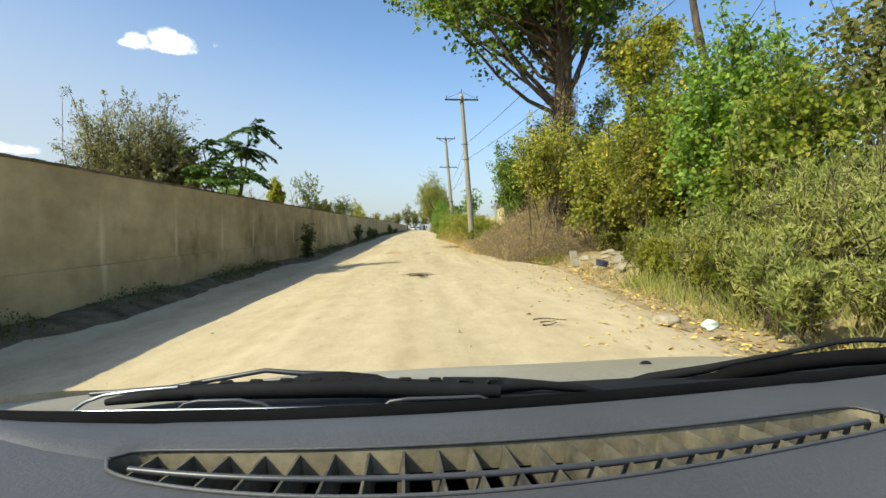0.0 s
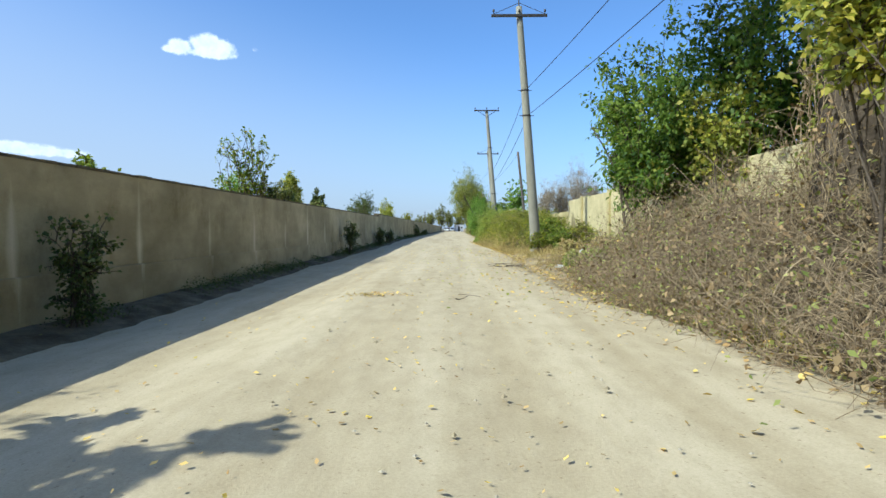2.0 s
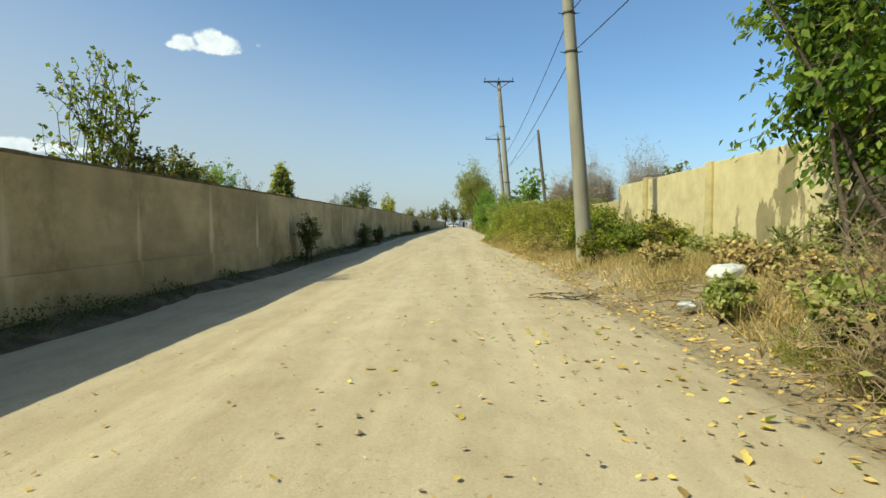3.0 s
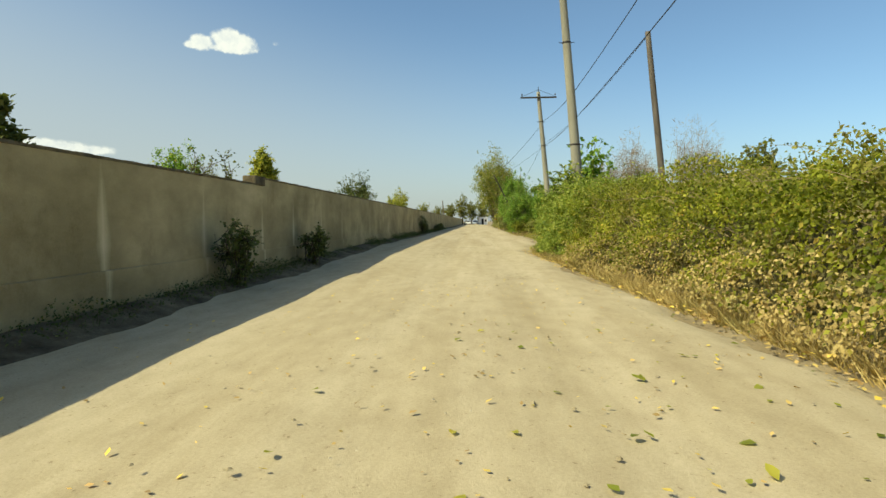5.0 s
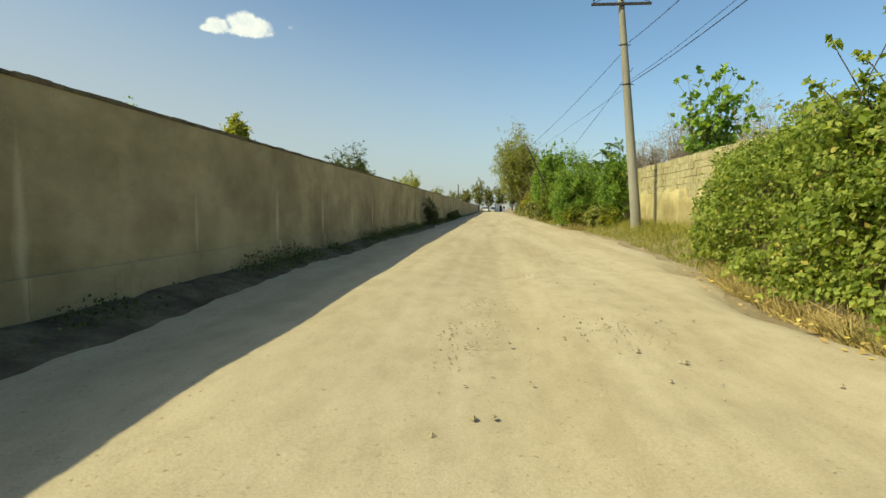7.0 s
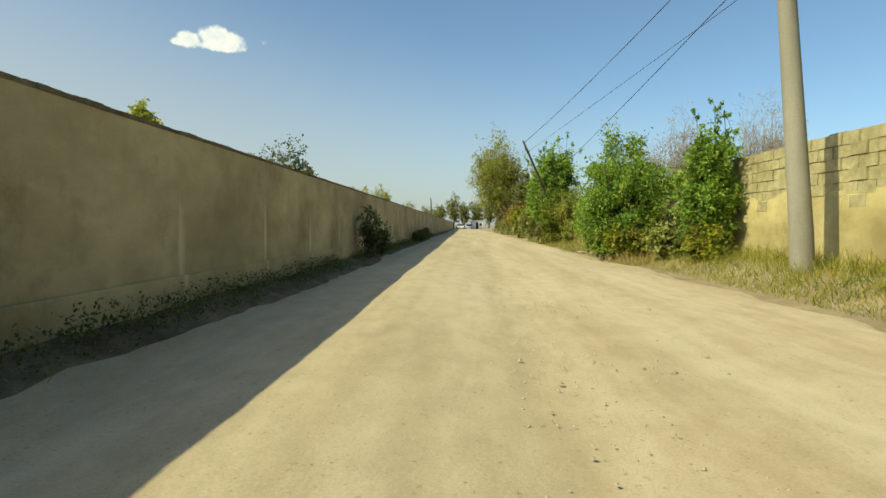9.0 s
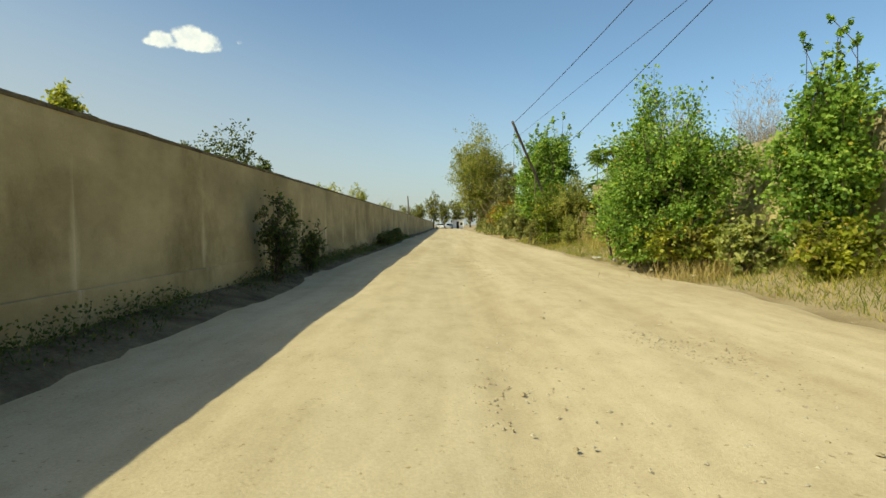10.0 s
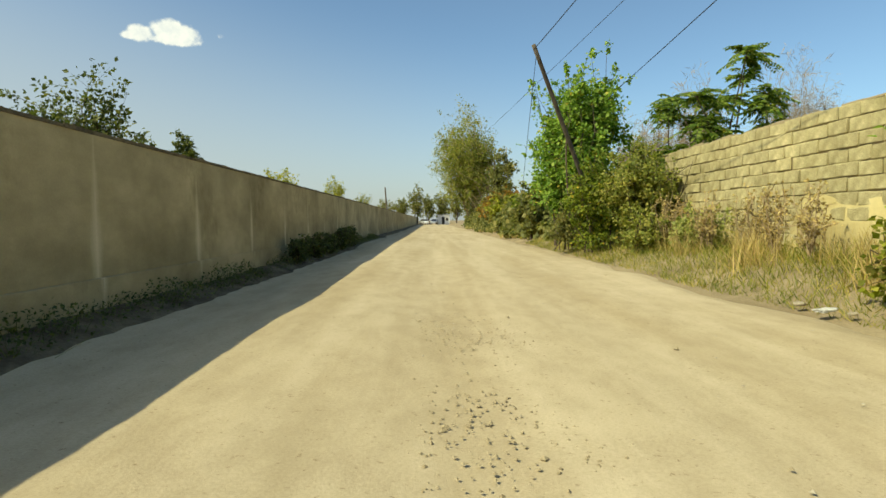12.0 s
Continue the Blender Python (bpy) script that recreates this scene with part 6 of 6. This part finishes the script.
def car_front():
    thing = empty("car_front", (0, 0, 0), "grey car dashboard with a long air vent, wipers and beige bonnet", "car")
    top, x0, x1 = 0.947, -0.2009, 0.3299
    xs = np.concatenate([np.linspace(-0.7, x0 - 0.004, 12), np.linspace(x0, x1, 70), np.linspace(x1 + 0.004, 0.75, 12)])
    yn, yf = vent_lips(xs)
    yb = glass_line(np.clip(xs, -0.6, 0.7))

    def sheet(name, rows, mat, label=""):
        v = np.stack(rows, 0)
        return quads(name, v.reshape(-1, 3), grid_faces(v.shape[1], v.shape[0]), mat, thing, label, True)

    def row(y, z):
        return np.stack([xs, y, z + 0 * xs], 1)

    def tube(name, pts, radii, mat, label="", sides=8, parent=None):
        t = Tubes(sides)
        t.add(pts, radii)
        return t.make(name, mat, parent or thing, label)

    y0 = 0.02 + 0 * xs
    near = [row(y0, 0.25), row(y0, top - 0.08), row(y0 + 0.02, top - 0.02)]
    near += [row(y0 + 0.05 + (yn - y0 - 0.05) * k, top - 0.004 * (1 - k)) for k in np.linspace(0, 1, 6)]
    sheet("dashboard_front", near, DASH, "grained grey dashboard top")
    rise_to = [(0.0, 0.0), (0.12, 0.0035), (0.3, 0.004), (0.6, 0.003), (0.85, 0.001), (1.0, -0.004)]
    sheet("dashboard_back", [row(yf + (yb - yf) * k, top + z) for k, z in rise_to], DASH, "grained grey dashboard top")
    vx = xs[12:-12]
    vn, vf = vent_lips(vx)
    well = [np.stack([vx, vf, np.full_like(vx, top - 0.017)], 1), np.stack([vx, vf + 0.012, np.full_like(vx, top - 0.03)], 1), np.stack([vx, vf + 0.012, np.full_like(vx, top - 0.09)], 1),
            np.stack([vx, vn - 0.012, np.full_like(vx, top - 0.09)], 1), np.stack([vx, vn - 0.012, np.full_like(vx, top - 0.03)], 1), np.stack([vx, vn, np.full_like(vx, top - 0.010)], 1)]
    vent = sheet("air_vent", well, TRIM, "long dark air vent in the dashboard")
    for y, deep in ((vf, 0.017), (vn, 0.010)):
        v = np.stack([np.stack([vx, y, np.full_like(vx, z)], 1) for z in (top + 0.001, top - deep)], 0)
        quads("vent_wall", v.reshape(-1, 3), grid_faces(len(vx), 2), DUSTY, vent, "dusty tan vent wall")
        tube("vent_rim", np.stack([vx, y, np.full_like(vx, top + 0.0008)], 1), [0.0013] * len(vx), DASH, sides=6, parent=vent)
    bx = vx[2:-2]
    tube("vent_bar", np.stack([bx, vent_bar_line(bx), np.full_like(bx, top - 0.003)], 1), [0.0021] * len(bx), BAR, "dark lengthwise bar", parent=vent)
    for x in np.arange(-0.1814, 0.325, 0.02266):
        n, f = (float(k) for k in vent_lips(np.array(x)))
        slope = 0.11 + 1.4 * x
        a, b = Vector((x + slope * (f - n) * 0.5, n - 0.004, 0)), Vector((x - slope * (f - n) * 0.5, f + 0.004, 0))
        bm = bmesh.new()
        ends = []
        for p in (a, b):
            ends.append([bm.verts.new((p.x + dx, p.y, top + z)) for dx, z in ((-0.0008, -0.003), (0.0008, -0.003), (0.0042, -0.024), (-0.0042, -0.024))])
        for i in range(4):
            j = (i + 1) % 4
            bm.faces.new((ends[0][i], ends[0][j], ends[1][j], ends[1][i]))
        bm.faces.new(ends[0][::-1])
        bm.faces.new(ends[1])
        bmesh.ops.recalc_face_normals(bm, faces=bm.faces)
        part("vent_fin", bm, FIN, vent)
    tube("glass_seal", row(yb + 0.006, top - 0.003), [0.008] * len(xs), SEAL, "black rubber seal")
    deep = np.interp(xs, [-0.75, -0.36, -0.27, 0.0, 0.3], [0.02, 0.03, 0.11, 0.14, 0.12])
    sheet("cowl", [row(yb + 0.008, top - 0.008), row(yb + 0.008 + deep * 0.4, top - 0.012), row(yb + 0.008 + deep, top - 0.024)], TRIM, "black plastic cowl under the wipers")
    hx = np.linspace(-0.72, 0.78, 31)
    hb = glass_line(np.clip(hx, -0.6, 0.7)) + 0.004 + np.interp(hx, [-0.75, -0.36, -0.27, 0.0, 0.3], [0.02, 0.03, 0.11, 0.14, 0.12])
    prof = [(0.0, 0.930), (0.08, 0.919), (0.18, 0.902), (0.30, 0.876), (0.45, 0.842), (0.62, 0.795), (0.80, 0.725), (0.92, 0.63), (0.97, 0.50), (0.97, 0.32)]
    side = 0.05 * (np.abs(hx - 0.03) / 0.75) ** 4 + 0.010
    v = np.stack([np.stack([hx, hb + d, z - side], 1) for d, z in prof], 0)
    quads("bonnet", v.reshape(-1, 3), grid_faces(len(hx), len(prof)), PAINT, thing, "dusty beige painted bonnet", True)
    for sx in (-0.72, 0.78):
        ys = np.concatenate([[0.02, 0.2, 0.4], float(glass_line(np.clip(np.array(sx), -0.6, 0.7))) + 0.14 + np.array([p[0] for p in prof[:-1]])])
        zs = np.concatenate([[0.86, 0.87, 0.87], np.array([p[1] for p in prof[:-1]]) - 0.062])
        v = np.stack([np.stack([np.full_like(ys, sx), ys, zs], 1), np.stack([np.full_like(ys, sx + 0.03 * np.sign(sx)), ys, np.full_like(ys, 0.25)], 1)], 0)
        quads("wing", v.reshape(-1, 3), grid_faces(len(ys), 2), PAINT, thing, "dusty beige painted wing")
        wx = sx + 0.02 * np.sign(sx)
        tube("wheel", [[wx - 0.1, 0.95, 0.3], [wx - 0.095, 0.95, 0.3], [wx + 0.07, 0.95, 0.3], [wx + 0.075, 0.95, 0.3]], [0.1, 0.3, 0.3, 0.1], RUBBER, sides=20)
    # the wiper before the driver: bright rail, bows, ribbed blade and arm
    tube("wiper_rail", [[-0.305, 0.455, 0.937], [-0.177, 0.455, 0.939], [-0.048, 0.455, 0.941], [0.02, 0.455, 0.943]], [0.0011, 0.0013, 0.0013, 0.0011], CHROME, "thin bright wiper rail")
    tube("wiper_bow", [[-0.311, 0.47, 0.933], [-0.301, 0.47, 0.940], [-0.285, 0.47, 0.946], [-0.256, 0.47, 0.950], [-0.225, 0.475, 0.9515]], [0.0016] * 5, CHROME, "bright bent wiper bow", 6)
    tube("wiper_bow", [[-0.217, 0.457, 0.938], [-0.211, 0.457, 0.943], [-0.200, 0.457, 0.945], [-0.167, 0.457, 0.946], [-0.147, 0.457, 0.943], [-0.141, 0.457, 0.939]], [0.0017] * 6, BAR, sides=6)
    tube("wiper_bow", [[-0.048, 0.457, 0.941], [-0.043, 0.457, 0.945], [-0.029, 0.457, 0.947], [0.007, 0.457, 0.948], [0.030, 0.457, 0.949], [0.040, 0.457, 0.945]], [0.0017] * 6, BAR, sides=6)
    blade = tube("wiper_blade", [[-0.293, 0.486, 0.935], [-0.245, 0.488, 0.942], [-0.165, 0.489, 0.945], [-0.071, 0.49, 0.947], [0.0, 0.49, 0.945], [0.05, 0.49, 0.944]], [0.003, 0.007, 0.008, 0.009, 0.009, 0.007], TRIM, "ribbed black wiper blade")
    for k in range(11):
        x = -0.215 + 0.026 * k
        z = 0.951 + 0.0035 * min(1, (x + 0.215) / 0.1)
        tube("blade_rib", [[x - 0.006, 0.489, z - 0.003], [x - 0.004, 0.489, z], [x + 0.004, 0.489, z], [x + 0.006, 0.489, z - 0.003]], [0.0022] * 4, TRIM, sides=6, parent=blade)
    tube("wiper_arm", [[-0.315, 0.50, 0.938], [-0.244, 0.50, 0.944], [-0.194, 0.50, 0.953], [-0.158, 0.50, 0.9595], [-0.128, 0.50, 0.957], [-0.085, 0.50, 0.9545]], [0.0022, 0.0022, 0.0022, 0.0022, 0.0026, 0.004], BAR, "black wiper arm")
    tube("arm_root", [[-0.14, 0.496, 0.948], [-0.12, 0.496, 0.950], [-0.09, 0.496, 0.951], [-0.06, 0.497, 0.949], [-0.03, 0.498, 0.944]], [0.003, 0.008, 0.009, 0.008, 0.003], TRIM, "black wiper arm root")
    tube("wiper_linkage", [[0.0, 0.515, 0.942], [0.053, 0.518, 0.941], [0.092, 0.52, 0.941], [0.129, 0.52, 0.938], [0.150, 0.525, 0.932]], [0.008, 0.008, 0.0045, 0.004, 0.003], TRIM, "black wiper linkage")
    # the wiper before the passenger
    tube("wiper_arm", [[0.131, 0.59, 0.906], [0.167, 0.595, 0.912], [0.222, 0.60, 0.926], [0.282, 0.60, 0.936], [0.312, 0.60, 0.943], [0.372, 0.60, 0.9545], [0.42, 0.60, 0.965], [0.451, 0.60, 0.968], [0.50, 0.60, 0.966]], [0.004, 0.006, 0.006, 0.005, 0.0035, 0.003, 0.003, 0.003, 0.003], TRIM, "black wiper arm")
    tube("wiper_blade", [[0.20, 0.58, 0.914], [0.273, 0.58, 0.928], [0.302, 0.58, 0.937], [0.36, 0.58, 0.947], [0.418, 0.58, 0.953], [0.50, 0.58, 0.957]], [0.004, 0.007, 0.008, 0.009, 0.009, 0.009], SEAL, "black rubber wiper blade")
    tube("washer_nozzle", [[0.29, 0.80, 0.882], [0.29, 0.80, 0.893], [0.29, 0.80, 0.8965], [0.29, 0.80, 0.897]], [0.009, 0.009, 0.005, 0.001], TRIM, sides=10)
    thing.matrix_world = CAR_AT
    return thing


car_front()
